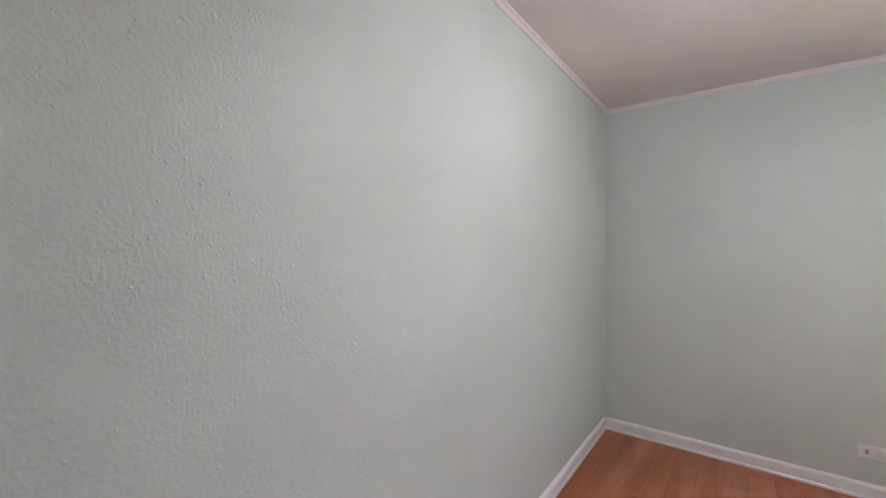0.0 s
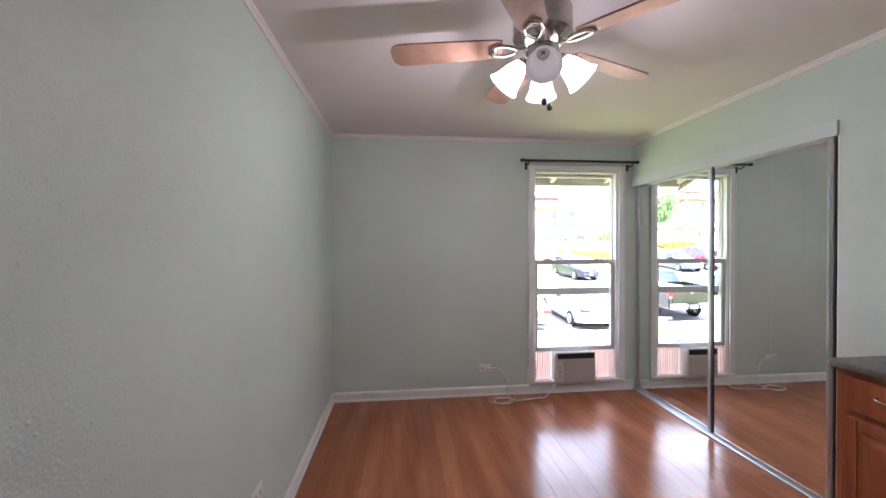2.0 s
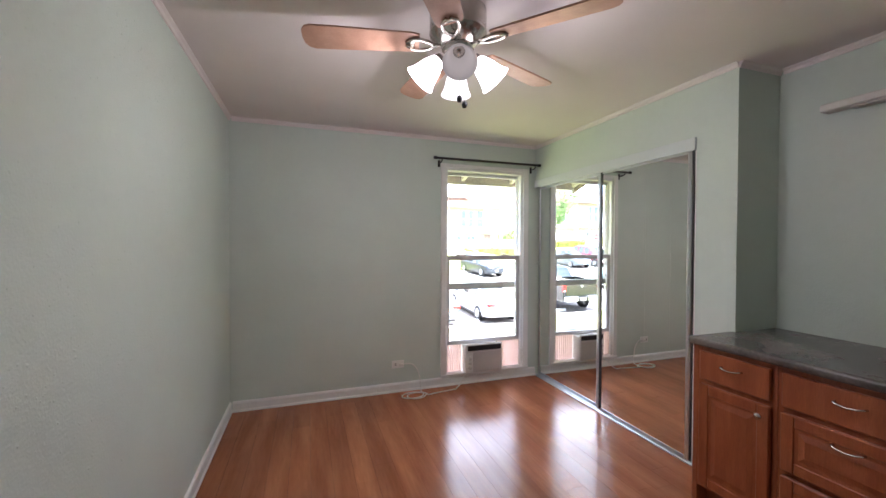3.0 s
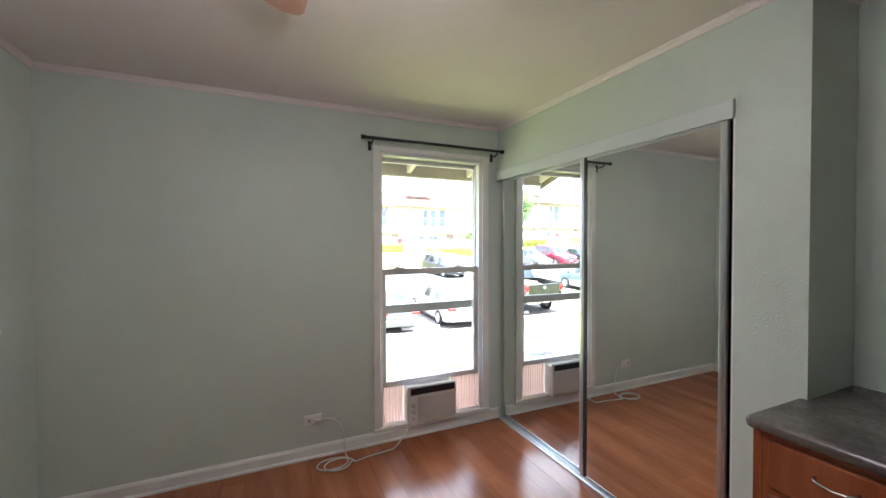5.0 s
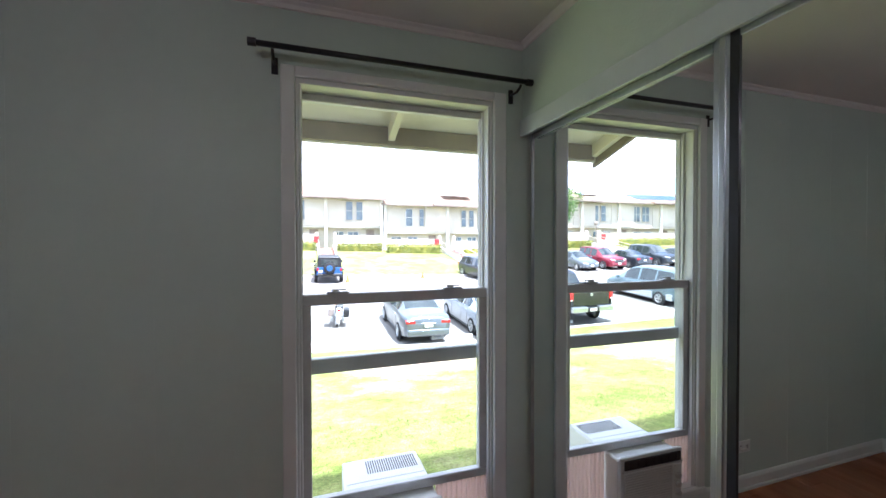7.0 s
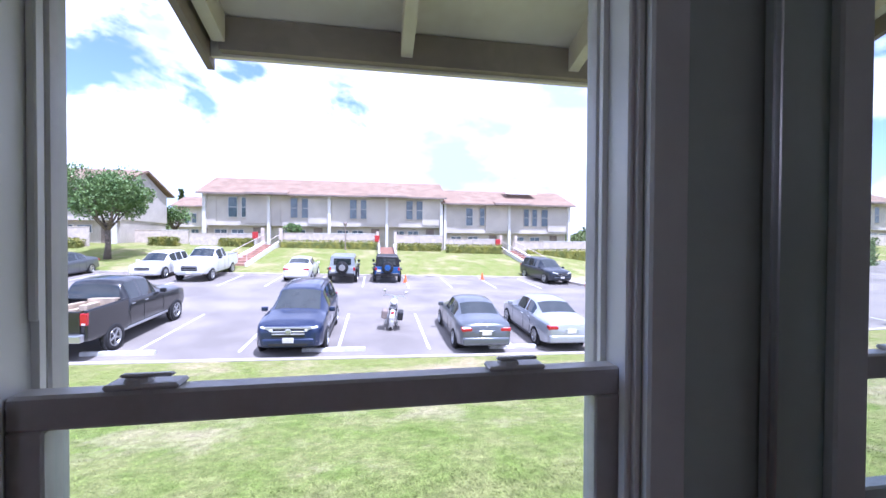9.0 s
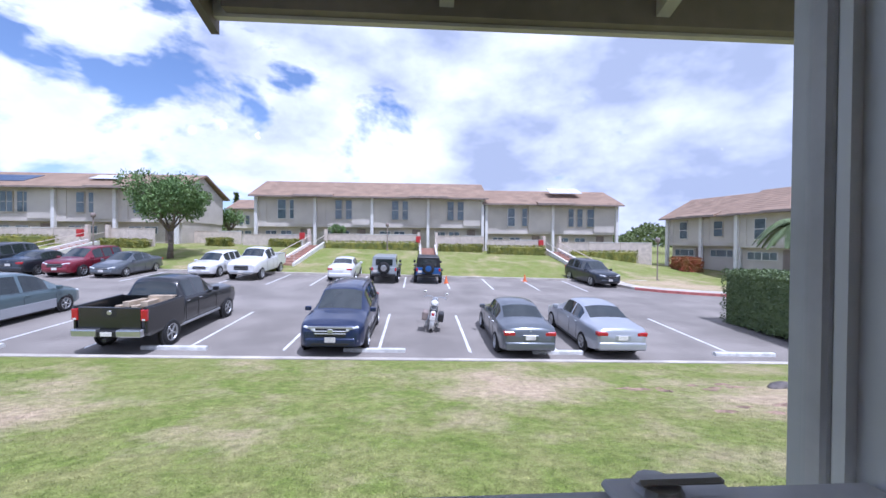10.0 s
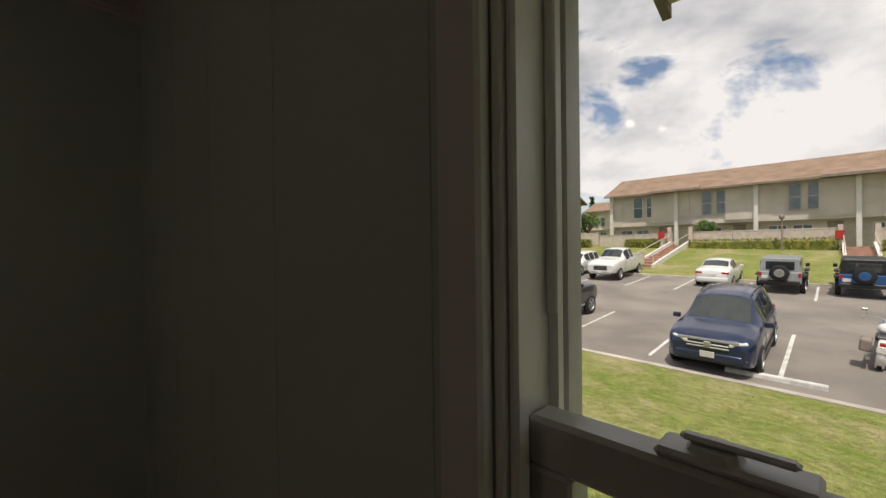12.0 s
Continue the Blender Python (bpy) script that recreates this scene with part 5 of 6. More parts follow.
# ---- townhouses ----
def townhouse(m, x0, x1, posts, windows, eave, ridge, floor_z, label, depth=9.0, left_gable=True, lower=True):
    """A two-storey row along local x, its front at y = 0 facing -y; floor_z is the height between storeys."""
    h = thing("townhouse", label, "house", m)
    zb = -1.2
    part("upper_wall", box(x0, 0.06, floor_z, x1, depth, eave + .1), M_SIDING, h)
    part("lower_wall", box(x0 + .1, .7, zb, x1 - .1, depth - .05, floor_z), M_SIDING2, h)
    part("floor_band", box(x0 - .02, -.02, floor_z - .16, x1 + .02, .7, floor_z + .1), M_SIDING, h)
    edges = [x0] + list(posts) + [x1]
    for a, b in zip(edges, edges[1:]):
        mid = a + (b - a) * .36
        part("bay", box(a + .12, .0, floor_z + .1, mid - (b - a) * .18, .25, eave), M_SIDING, h)
        part("bay", box(mid + (b - a) * .28, -.12, floor_z + .1, b - .12, .25, eave), M_SIDING, h)
    for p in [x0 + .1] + list(posts) + [x1 - .1]:
        part("post", box(p - .16, -.32, zb, p + .16, .02, eave + .12, .01), M_BATTEN, h)
    mid = depth / 2
    sl = (ridge - eave) / (mid + .9)
    bm = extrude_profile([(-.9, eave - .02), (mid, ridge), (depth + .9, eave - .02), (depth + .9, eave + .16), (mid, ridge + .2), (-.9, eave + .16)], "x", x0 - .45, x1 + .45)
    rf = part("roof", bm, M_SHINGLE, h)
    part("gutter", box(x0 - .45, -.98, eave - .04, x1 + .45, -.885, eave + .12), M_FASCIA, rf)
    n = 12
    for i in range(1, n):
        u = i / n
        y, z = -.9 + (mid + .9) * u, eave + .16 + (ridge + .04 - eave) * u
        part("shingle_course", extrude_profile([(y, z - .02), (y + .02, z + .035), (y + .3, z + .06), (y + .3, z)], "x", x0 - .45, x1 + .45), M_SHINGLE, rf)
    for gx in (x0 + .001, x1 - .13):
        gb = extrude_profile([(.25, eave), (depth - .05, eave), (mid, ridge - .05)], "x", gx, gx + .129)
        part("gable_wall", gb, M_SIDING, h)
    pairs = []
    for i, (a, b, z0, z1) in enumerate(windows):
        if b - a > 1.55:
            half = (b - a - .36) / 2
            pairs += [(i, a, a + half, z0, z1), (i, b - half, b, z0, z1)]
        else:
            pairs.append((i, a, b, z0, z1))
    for p in list(posts)[::2]:
        pr = part("porch_roof", extrude_profile([(-1.35, eave + .02), (-1.35, eave + .2), (1.4, eave + .2 + 2.75 * sl * .62), (1.4, eave + .1)], "x", p - 2.1, p + 2.2), M_SHINGLE, h, "shallow shingled roof lifted over the entry")
        part("porch_fascia", box(p - 2.12, -1.4, eave - .02, p + 2.22, -1.352, eave + .2), M_FASCIA, pr)
    for i, a, b, z0, z1 in pairs:
        w = part("window", box(a, -.05, z0, b, .22, z1), M_BATTEN if i % 4 == 0 else M_SIDING2, h)
        k = max(1, round((b - a) / .75))
        for j in range(k):
            p0, p1 = a + (b - a) * j / k + .06, a + (b - a) * (j + 1) / k - .06
            part("pane", box(p0, -.075, z0 + .07, p1, -.04, z1 - .07), M_PANE, w)
            part("mullion", box(p0, -.082, (z0 + z1) / 2 - .03, p1, -.06, (z0 + z1) / 2 + .03), M_BATTEN if i % 4 == 0 else M_SIDING2, w)
    # ground storey: doors and low windows in the recess
    rng = random.Random(int(abs(x0) * 10))
    for a, b in zip(edges, edges[1:]):
        u = b - a
        dr = part("entry_door", box(a + u * .72, 0.64, zb, a + u * .72 + .95, .73, floor_z - .35), M_FASCIA, h)
        for q in (.12, .38):
            w = part("window", box(a + u * q, 0.62, floor_z - 1.35, a + u * q + 1.3, .73, floor_z - .55), M_BATTEN, h)
            for j in range(2):
                part("pane", box(a + u * q + .06 + .62 * j, 0.6, floor_z - 1.29, a + u * q + .62 + .62 * j, .65, floor_z - .61), M_PANE, w)
    return h


def solar(parent, x, y, z, tilt, n, w, hgt, material):
    s = thing("solar_panel", "row of solar panels on the brown roof", "solar panel", Matrix.Translation((x, y, z)) @ pose(0, 0, 0, tilt))
    for i in range(n):
        part("panel", box(i * (w + .04), 0, 0, i * (w + .04) + w, hgt, .06, .01), material, s)
    return s


GB = 1.0
townhouse(Matrix.Translation((0, 45, GB)), -15.9, 9.95, (-9.3, -2.9, 3.5),
          [(-13.5, -11.2, 3.2, 5.45), (-7.1, -5.1, 3.2, 5.45), (-.7, 1.35, 3.2, 5.45), (5.7, 7.7, 3.2, 5.45)],
          5.65, 7.95, 2.5, "beige two-storey townhouse row with brown shingle roof")
townhouse(Matrix.Translation((0, 45.3, GB - .5)), 10.25, 26.2, (18.3,),
          [(12.9, 13.8, 3.1, 5.3), (14.6, 16.3, 3.1, 5.3), (20.2, 22.0, 3.1, 5.3), (22.5, 23.4, 3.1, 5.3)],
          5.6, 7.75, 2.4, "beige two-storey townhouse end section, brown roof")
townhouse(Matrix.Translation((0, 41, GB + .35)), -62, -21.9, (-56, -48, -40.7, -33.7, -27.9),
          [(-43.6, -42.1, 3.0, 5.1), (-38.8, -36.0, 3.0, 5.1), (-31.7, -29.7, 3.0, 5.1), (-26.3, -24.6, 3.0, 5.1), (-52, -50, 3.0, 5.1), (-59, -57, 3.0, 5.1)],
          5.4, 7.5, 2.3, "beige townhouse row with solar panels, behind parked cars")
townhouse(Matrix.Translation((32.4, 45, -.75)) @ pose(0, 0, 0, 0, 0, -74), 0, 8.6, (4.3,),
          [(1.6, 2.6, 3.0, 5.0), (5.6, 6.6, 3.2, 4.9)], 5.3, 7.8, 2.4, "beige townhouse seen at an angle beside the lot")
townhouse(Matrix.Translation((33.6, 36.2, -.9)) @ pose(0, 0, 0, 0, 0, -74), 0, 16, (5.0, 10.5),
          [(1.6, 2.6, 3.0, 5.0), (6.6, 7.8, 3.2, 4.9), (12, 13.5, 3.2, 4.9)], 5.4, 8.0, 2.4, "beige townhouse with tiled roof near the hedge")
far_h = townhouse(Matrix.Translation((0, 76, 1.5)), -33, -21, (-27,), [(-31.5, -29.5, 3.4, 5.2), (-25.5, -23, 3.4, 5.2)], 6.3, 8.4, 2.9, "distant beige house behind the rows")
solar(None, 18.5, 46.6, 7.75, 24, 3, 1.3, 2.1, M_SOLARW)
solar(None, -46.5, 41.6, 7.5, 22, 6, 1.5, 2.6, M_SOLAR)
solar(None, -31.5, 42.2, 7.95, 22, 2, 1.4, 1.6, M_SOLARW)

# garden walls in front of the rows
def garden_wall(x0, x1, y, top, label="beige stucco garden wall before the townhouses"):
    w = thing("garden_wall", label, "garden wall", kind="structure")
    n = max(1, round((x1 - x0) / 3.2))
    for i in range(n):
        a, b = x0 + (x1 - x0) * i / n, x0 + (x1 - x0) * (i + 1) / n
        part("wall_panel", box(a, y, ground_z(a, y) - .6, b - .03, y + .15, top), M_WALLGARD, w)
        part("coping", box(a, y - .03, top, b - .03, y + .18, top + .06), M_BATTEN if i % 3 else M_WALLGARD, w)


garden_wall(-16, -8.9, 42.0, 2.35)
garden_wall(-7.6, 2.6, 42.0, 2.45)
garden_wall(4.3, 9.6, 42.0, 2.35)
garden_wall(9.8, 16.0, 41.6, 1.95)
garden_wall(17.6, 28.5, 41.8, 1.75)
garden_wall(-22, -17, 44, 2.7)
garden_wall(-60, -28.5, 38.5, 2.75)
garden_wall(-26.8, -22.6, 38.5, 2.75)


# ---- greenery ----
def leaf_cloud(n, sampler, size, rng, flat=0.0):
    """Many small leaves, each a bent pair of triangles."""
    verts, faces = [], []
    for _ in range(n):
        p, out = sampler(rng)
        d = Vector((rng.gauss(0, 1), rng.gauss(0, 1), rng.gauss(0, 1) * (1 - flat))) + out * .8
        d.normalize()
        s = d.cross(Vector((rng.gauss(0, 1), rng.gauss(0, 1), rng.gauss(0, 1)))).normalized()
        l = size * rng.uniform(.6, 1.35)
        i = len(verts)
        mid = p + d * l * .5
        verts += [p, mid + s * l * .26, p + d * l, mid - s * l * .26]
        faces += [(i, i + 1, i + 2), (i, i + 2, i + 3)]
    me = bpy.data.meshes.new("leaves")
    me.from_pydata([tuple(v) for v in verts], [], faces)
    return me


def leaves(name, me, material, parent=None):
    me.materials.append(material)
    ob = new(name, me)
    ob.parent = parent
    return ob


def hedge(x0, x1, y0, y1, h, label, material, n, size, seed, base_off=0.0, category="hedge"):
    rng = random.Random(seed)
    g = thing("hedge", label, category)
    zc = lambda x, y: ground_z(x, y) + base_off
    zb = min(zc(x0, y0), zc(x1, y1), zc(x0, y1), zc(x1, y0)) - .1
    zt = zc((x0 + x1) / 2, (y0 + y1) / 2) + h
    i = min(.12, (y1 - y0) * .2, (x1 - x0) * .2)
    part("branches", box(x0 + i, y0 + i, zb, x1 - i, y1 - i, zt - i, i * .6, seg=2), material, g)

    def samp(r):
        ax, ay, az = (x1 - x0), (y1 - y0), (zt - zb)
        f = r.random() * (ax * az * 1 + ay * az * 2 + ax * ay)
        wob = r.uniform(-.06, .05) + .05 * math.sin(r.random() * 6)
        if f < ax * az:
            return Vector((r.uniform(x0, x1), y0 + wob + i * .6, r.uniform(zb, zt))), Vector((0, -1, 0))
        f -= ax * az
        if f < 2 * ay * az:
            left = f < ay * az
            return Vector(((x0 + i * .6 if left else x1 - i * .6) + wob, r.uniform(y0, y1), r.uniform(zb, zt))), Vector((-1 if left else 1, 0, 0))
        return Vector((r.uniform(x0, x1), r.uniform(y0, y1), zt - i * .5 + wob)), Vector((0, 0, 1))
    tagged(leaves("foliage", leaf_cloud(n, samp, size, rng), material, g), "", "", "", "stuff")
    return g


hedge(16.35, 18.6, 8.0, 16.9, 2.55, "tall clipped dark green hedge beside the lot", M_HEDGE, 22000, .11, 3)
hedge(-38, -31.5, 27.0, 29.5, 2.2, "clipped dark green hedge at the lot's end", M_HEDGE, 3000, .2, 5)
hedge(20, 31, 18.6, 20.4, 1.75, "low clipped green hedge behind the tall one", M_HEDGE, 4000, .16, 6)
for k, (a, b, y, hh) in enumerate(((-12.8, -9.8, 40.5, .75), (-7.3, 2.4, 40.8, .8), (4.6, 9.2, 40.6, .75), (9.6, 15.6, 39.3, .85), (18.8, 26, 40.2, .8), (-44, -31, 37.2, .8), (-27, -22.8, 37.4, .7), (-18.5, -16.2, 39.6, .7))):
    hedge(a, b, y, y + 1.0, hh, "low yellow-green hedge before the garden wall", M_YHEDGE, 1500, .16, 20 + k)
hedge(29.6, 32, 38.5, 40.5, 1.3, "red-leaved croton bush by the townhouse", M_REDLEAF, 1500, .2, 40, category="bush")


def tree(x, y, height, crown_r, label, seed, n, trunk_h, size=.28, material=M_LEAF, flat=.75):
    rng = random.Random(seed)
    zb = ground_z(x, y)
    t = thing("tree", label, "tree", Matrix.Translation((x, y, zb - .05)))
    tr = tube([(0, 0, 0), (.05, .02, trunk_h * .5), (-.03, .05, trunk_h)], [.26, .19, .17], 10)
    tips = []
    for k in range(8):
        a = k * math.tau / 8 + rng.uniform(-.3, .3)
        rr = crown_r * rng.uniform(.45, .75)
        end = Vector((math.cos(a) * rr, math.sin(a) * rr, trunk_h + (height - trunk_h) * rng.uniform(.35, .7)))
        mid = Vector((end.x * .45, end.y * .45, trunk_h + (end.z - trunk_h) * .4))
        join(tr, tube([(-.03, .05, trunk_h - .1), mid, end], [.11, .07, .025], 7))
        tips.append(end)
        for _ in range(2):
            e2 = end + Vector((rng.uniform(-1, 1), rng.uniform(-1, 1), rng.uniform(.1, .9))) * crown_r * .35
            join(tr, tube([mid, (mid + e2) / 2 + Vector((0, 0, .1)), e2], [.05, .035, .012], 5))
            tips.append(e2)
    part("trunk", tr, M_BARK, t, "", None, True)
    blobs = [(p, crown_r * rng.uniform(.26, .42)) for p in tips]
    cz = trunk_h + (height - trunk_h) * .55
    for _ in range(26):
        a, u = rng.random() * math.tau, rng.random() ** .5
        q = Vector((math.cos(a) * u * crown_r * .85, math.sin(a) * u * crown_r * .85, 0))
        q.z = cz + rng.uniform(-.55, 1) * (height - cz) * .85 * math.sqrt(max(.05, 1 - u * u * .8))
        blobs.append((q, crown_r * rng.uniform(.2, .34)))

    def samp(r):
        c, rad = r.choice(blobs)
        d = Vector((r.gauss(0, 1), r.gauss(0, 1), r.gauss(0, 1) * flat)).normalized()
        return c + d * rad * r.uniform(.6, 1.02), d
    tagged(leaves("crown", leaf_cloud(n, samp, size, rng), material, t), "", "", "", "stuff")
    return t


tree(-18.1, 33.4, 6.9, 3.0, "round-crowned green tree on the far lawn", 7, 20000, 2.3, .2)
tree(-22.0, 52, 4.6, 1.6, "small green tree between the townhouse rows", 8, 1500, 1.6, .3)
tree(-6.4, 42.9, 2.6, .8, "small green bush tree behind the garden wall", 9, 700, 1.2, .25)
tree(-41, 35, 4.2, 1.7, "light green tree at the lot's end", 12, 2000, 1.5, .26)

# palm behind the hedge
pz = ground_z(24.5, 21.5)
palm = thing("palm_tree", "small palm tree with drooping green fronds", "palm tree", Matrix.Translation((25.3, 21.8, pz + .0)))
part("trunk", tube([(0, 0, -.1), (.05, 0, 2.2), (0, .05, 4.7)], [.17, .13, .11], 10), M_BARK, palm, "", None, True)
for k in range(18):
    rng = random.Random(60 + k)
    a, up = k * math.tau / 18 + rng.uniform(-.2, .2), rng.uniform(.1, 1.0)
    fr = bmesh.new()
    pts = []
    for i in range(9):
        u = i / 8
        r = 2.3 * u
        pts.append(Vector((math.cos(a) * r, math.sin(a) * r, 4.7 + up * 1.9 * u - (1.15 + up) * 1.45 * u * u)))
    side = Vector((-math.sin(a), math.cos(a), 0))
    for p, q in zip(pts, pts[1:]):
        for j in range(5):
            o = p + (q - p) * j / 5
            for s in (1, -1):
                ln = .78 * (1 - (o - pts[0]).length / 3.2)
                tip = o + side * s * ln + (q - p).normalized() * ln * .5 + Vector((0, 0, -.55 * ln))
                v = [fr.verts.new(x) for x in (o, o + (q - p) * .3, tip)]
                fr.faces.new(v)
    part("frond", fr, M_HEDGE, palm)

# far woods along the horizon
rng = random.Random(77)
def far_samp(r):
    a = r.uniform(-1.25, 1.25)
    d = r.uniform(105, 160)
    c = Vector((math.sin(a) * d, math.cos(a) * d, 1.0))
    hgt = 4.6 + 1.0 * math.sin(a * 23) + 1.1 * math.sin(a * 57 + 1)
    return c + Vector((0, 0, r.random() ** .8 * max(1.5, hgt) * (d / 120))), Vector((0, 0, 1))
fw = leaves("far_woods", leaf_cloud(60000, far_samp, 1.0, rng), M_FARLEAF)
tagged(fw, "hazy green woods along the horizon", "woods", "", "stuff")
for x, y, hgt in ((-41, 96, 12), (36.5, 110, 9)):
    tree_n = thing("pine_tree", "tall thin pine standing far behind the houses", "tree", Matrix.Translation((x, y, 1)))
    part("trunk", tube([(0, 0, 0), (0, 0, hgt)], [.3, .05], 6), M_BARK, tree_n)
    rr = random.Random(5)
    def ps(r, hgt=hgt):
        u = r.random()
        a = r.random() * math.tau
        return Vector((math.cos(a) * (1 - u) * 1.3 * r.random(), math.sin(a) * (1 - u) * 1.3 * r.random(), hgt * (.35 + .68 * u))), Vector((0, 0, -.3))
    tagged(leaves("crown", leaf_cloud(700, ps, .7, rr), M_FARLEAF, tree_n), "", "", "", "stuff")


# ---- brick steps up the far lawn ----
def garden_steps(x, y0, y1, width, label):
    s = thing("garden_steps", label, "steps")
    n = 9
    za, zb = ground_z(x, y0), ground_z(x, y1) + .25
    for i in range(n):
        a, b = y0 + (y1 - y0) * i / n, y0 + (y1 - y0) * (i + 1) / n
        z = za + (zb - za) * (i + 1) / n
        part("tread", box(x - width / 2, a, z - .7, x + width / 2, b + .05, z, .01), M_BRICK, s)
    for sx in (1, -1):
        xx = x + sx * (width / 2 + .1)
        part("side_wall", extrude_profile([(y0 - .2, za - .4), (y1, zb - .6), (y1, zb + .35), (y0 - .2, za + .2)], "x", xx - .09, xx + .09), M_BATTEN, s)
        part("hand_rail", tube([(xx, y0, za), (xx, y0, za + .9), (xx, y1, zb + 1.0), (xx, y1, zb)], .03, 6), M_WALLGARD, s)
    part("gate_post", box(x - width / 2 - .4, y1, zb - .3, x - width / 2 - .1, y1 + .3, zb + 1.7), M_WALLGARD, s)
    part("gate_post", box(x + width / 2 + .1, y1, zb - .3, x + width / 2 + .4, y1 + .3, zb + 1.7), M_WALLGARD, s)
    return s


garden_steps(-8.2, 31.5, 41.5, 1.25, "brick garden steps with pale side walls")
garden_steps(3.4, 37.5, 41.8, 1.4, "brick garden steps with pale side walls")
garden_steps(16.8, 31.5, 41.0, 1.25, "brick garden steps with pale side walls")
garden_steps(-27.6, 31.5, 38.2, 1.3, "brick garden steps with pale side walls")
M_REDBOX = mat("red_box_paint", (0.45, 0.03, 0.03), 0.5, var=0.05)
for x, y in ((-9.6, 41.0), (2.4, 41.2), (15.5, 40.8), (-28.9, 38)):
    b = thing("fire_box", "small red fire hose box on a post", "fire box", Matrix.Translation((x, y, ground_z(x, y))), "red fire boxes")
    part("post", box(-.05, -.05, -.1, .05, .05, .8), M_BATTEN, b)
    part("cabinet", box(-.25, -.15, .8, .25, .15, 1.5, .02), M_REDBOX, b)


def lamp_post(x, y, h):
    p = thing("lamp_post", "thin dark brown lamp post on the lawn", "street lamp", Matrix.Translation((x, y, ground_z(x, y))), "lamp posts")
    part("pole", tube([(0, 0, -.1), (0, 0, h)], .05, 8), M_FASCIA, p)
    part("base", box(-.14, -.14, -.05, .14, .14, .06, .02), M_FASCIA, p)
    part("lamp_head", lathe([(.04, h - .02), (.17, h + .05), (.19, h + .3), (.1, h + .38), (.001, h + .4)], 12), M_FASCIA, p, "", None, True)


lamp_post(21.3, 29.5, 3.0)
lamp_post(-14.7, 10.5, 3.4)
lamp_post(-.8, 40.3, 2.4)
lamp_post(-23.8, 33, 3.2)

# ---- lawn island and curved walk at the lot's corner ----
CURVE = [(16.4, 29.2), (16.4, 26.6), (17.0, 25.2), (18.4, 24.3), (20.4, 23.6), (24, 22.8), (30, 22.0), (60, 20.5)]
bm = bmesh.new()
isl = []
for x, y in CURVE:
    isl.append([bm.verts.new((x + (0 if j else 0), y + (30.5 - y) * j / 4, ground_z(x, y + (30.5 - y) * j / 4) + .03)) for j in range(5)])
for a, b in zip(isl[1:], isl[2:]):
    for j in range(4):
        bm.faces.new((a[j], b[j], b[j + 1], a[j + 1]))
structure("lawn_island", bm, M_GRASS, "dry lawn at the curved corner of the lot", "lawn")


def ribbon(name, pts, w0, w1, z0, z1, material, label, category):
    bm = bmesh.new()
    rows = []
    for i, (x, y) in enumerate(pts):
        a, b = Vector(pts[max(0, i - 1)]), Vector(pts[min(len(pts) - 1, i + 1)])
        d = (b - a).normalized()
        nrm = Vector((-d.y, d.x))
        p, q = Vector((x, y)) + nrm * w0, Vector((x, y)) + nrm * w1
        rows.append([bm.verts.new(v) for v in ((p.x, p.y, ground_z(*p) + z0), (p.x, p.y, ground_z(*p) + z1), (q.x, q.y, ground_z(*q) + z1), (q.x, q.y, ground_z(*q) + z0))])
    for a, b in zip(rows, rows[1:]):
        for i in range(4):
            bm.faces.new((a[i], b[i], b[(i + 1) % 4], a[(i + 1) % 4]))
    bm.faces.new(rows[0]); bm.faces.new(rows[-1][::-1])
    bmesh.ops.recalc_face_normals(bm, faces=bm.faces[:])
    return structure(name, bm, material, label, category)


ribbon("pavement", CURVE, .16, 1.15, -.1, .05, M_CONC, "pale concrete walk round the lot's corner", "pavement")
ribbon("kerb", CURVE[:3], 0, .158, -.16, .046, M_CONC, "pale concrete kerb", "kerb")
ribbon("kerb", CURVE[2:6], -.002, .157, -.16, .048, M_REDKERB, "red painted kerb along the lot's corner", "kerb")
strip("drain_cover", 14.9, 16.4, 11.4, 12.1, -.1, M_CONC, "flat concrete drain slab by the kerb", "drain", 4, .05)

# ---- bare patches and dry tufts on the near lawn ----
M_DIRT = mat("bare_soil", (0.30, 0.20, 0.14), 0.95, var=0.25, scale=5, fine=40)
M_STONE = mat("grey_stone", (0.14, 0.12, 0.11), 0.9, var=0.2, scale=6)
for k, (cx, cy, spread) in enumerate(((9.0, 7.9, .7), (8.2, 6.2, .8), (9.3, 6.4, .6), (7.2, 7.6, .4))):
    rng = random.Random(90 + k)
    for _ in range(5):
        x, y, r = cx + rng.uniform(-1, 1) * spread, cy + rng.uniform(-.45, .45) * spread, rng.uniform(.10, .24)
        bm = bmesh.new()
        c = bm.verts.new((x, y, ground_z(x, y) + .03))
        ring = []
        for i in range(16):
            a = i * math.tau / 16
            rr = r * rng.uniform(.4, 1.3)
            px, py = x + math.cos(a) * rr * 1.6, y + math.sin(a) * rr * .8
            ring.append(bm.verts.new((px, py, ground_z(px, py) - .01)))
        for i in range(16):
            bm.faces.new((c, ring[i], ring[(i + 1) % 16]))
        structure("bare_patch", bm, M_DIRT, "bare brown soil patch in the lawn", "ground")
st = bmesh.new()
bmesh.ops.create_icosphere(st, subdivisions=2, radius=1, matrix=Matrix.Translation((10.4, 7.9, ground_z(10.4, 7.9) + .02)) @ pose(0, 0, 0, 0, 0, 25) @ Matrix.Diagonal((.42, .16, .08, 1)))
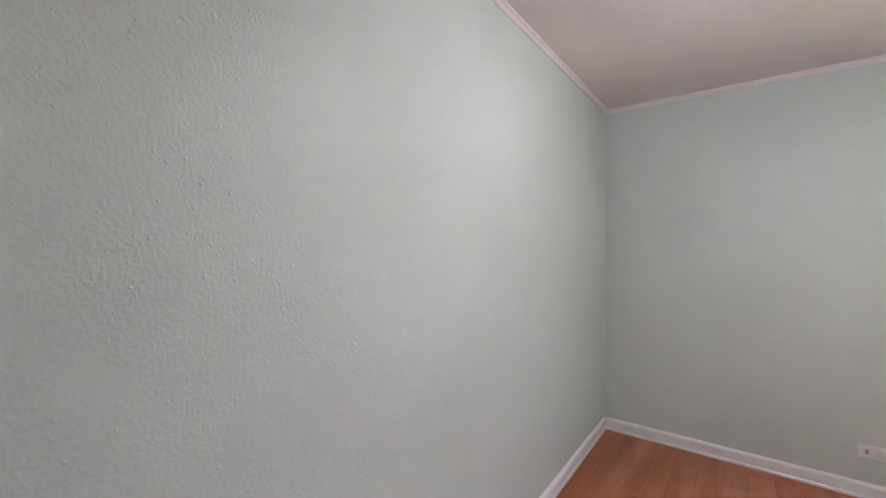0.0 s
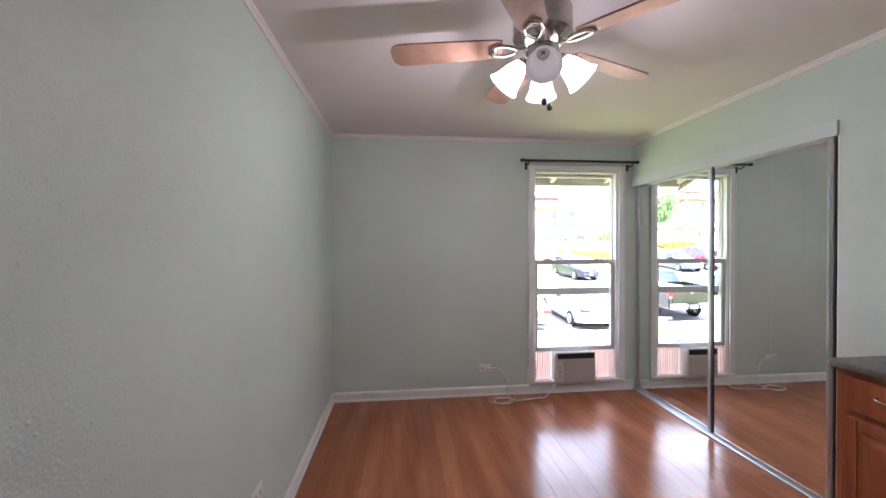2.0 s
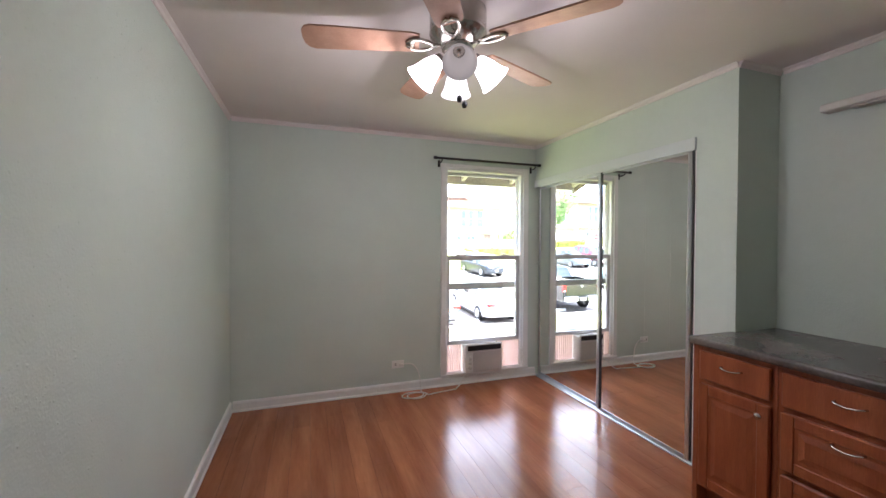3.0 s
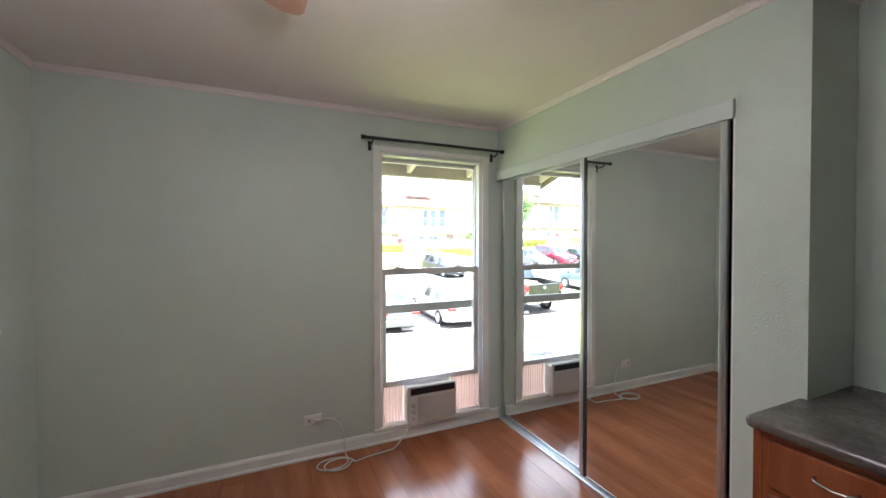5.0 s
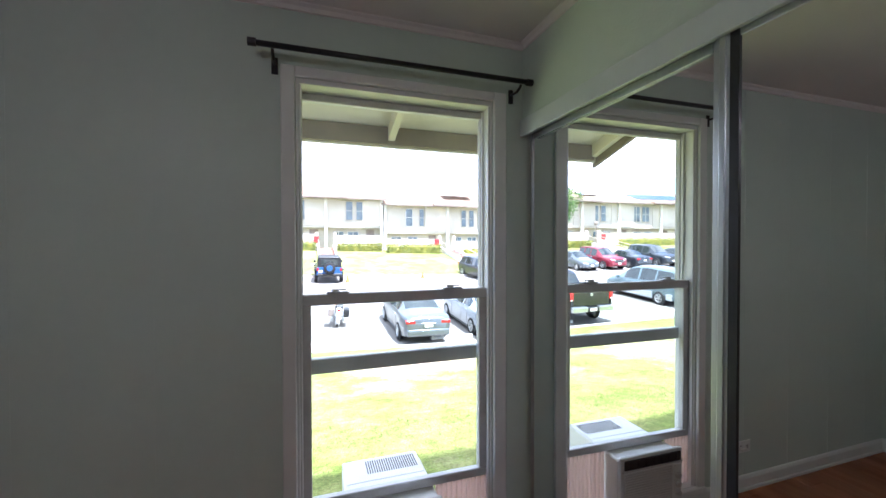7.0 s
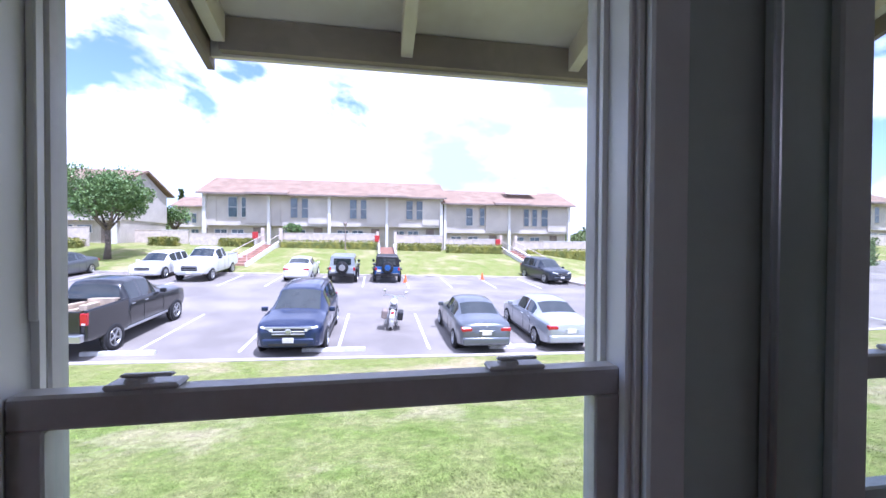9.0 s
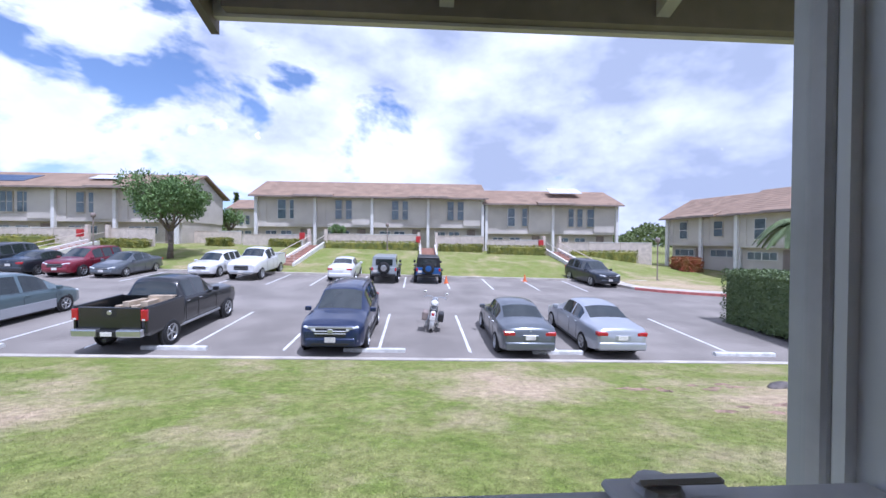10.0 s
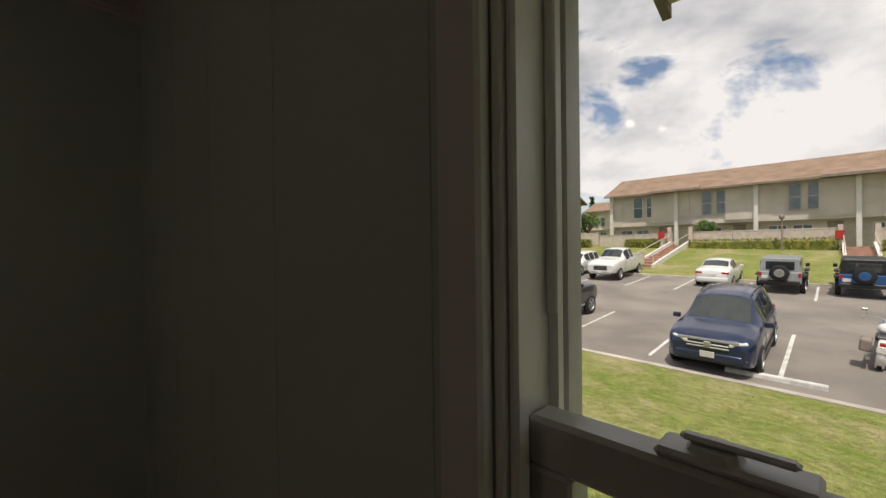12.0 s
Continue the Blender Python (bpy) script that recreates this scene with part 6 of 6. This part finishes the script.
tagged(part("stone", st, M_STONE, None, "", None, True), "dark flat stone lying on the lawn", "stone")

M_BLADEG = lawn_mat("grass_blade", *LAWN, 0.0)
rng = random.Random(31)
vs, fs = [], []
for _ in range(130000):
    u = rng.random()
    y = 2.2 + 8.7 * u * u ** .3
    x = 2.3 + rng.uniform(-1, 1) * (3.2 + 1.25 * y)
    z = ground_z(x, y) - .005
    a, l = rng.random() * math.tau, rng.uniform(.015, .045)
    wd = .004 * (1 + y * .1)
    dx, dy = math.cos(a) * wd, math.sin(a) * wd
    lx, ly = -math.sin(a) * l, math.cos(a) * l
    i = len(vs)
    vs += [(x - dx, y - dy, z), (x + dx, y + dy, z), (x + lx, y + ly, z + .012 + .3 * l)]
    fs.append((i, i + 1, i + 2))
me = bpy.data.meshes.new("grass")
me.from_pydata(vs, [], fs)
me.materials.append(M_BLADEG)
tagged(new("grass", me), "short green and dry grass blades on the lawn", "grass", "", "stuff")


# ---- floor planks ----
fl = thing("floor", "glossy reddish brown laminate plank floor", "floor", kind="structure")
PW, PL = 0.125, 1.2
plank_meshes = {}
prng = random.Random(4)
nx = int(3.4 / PW) + 1
for i in range(nx):
    y = -6.2 - prng.random() * PL
    x0, x1 = i * PW, min((i + 1) * PW, 3.27)
    if x1 - x0 < 0.02:
        continue
    while y < 0.0:
        y0, y1 = max(y, -6.2), min(y + PL, 0.0)
        y += PL
        if y1 - y0 < 0.02 or y1 < -4.9 and prng.random() < 0:
            continue
        key = (round(x1 - x0, 3), round(y1 - y0, 3))
        if key not in plank_meshes:
            b = box(0.0006, 0.0006, -0.012, x1 - x0 - 0.0006, y1 - y0 - 0.0006, 0.0)
            me = bpy.data.meshes.new("plank")
            b.to_mesh(me); b.free()
            me.materials.append(M_FLOOR)
            plank_meshes[key] = me
        p = new("plank", plank_meshes[key])
        p.location = (x0, y0, 0)
        p.parent = fl
bm = box(2.91, RY + 0.1, -0.012, 3.6, -0.001, -0.001)
structure("closet_floor", bm, M_FLOOR, "laminate floor inside the closet", "floor")
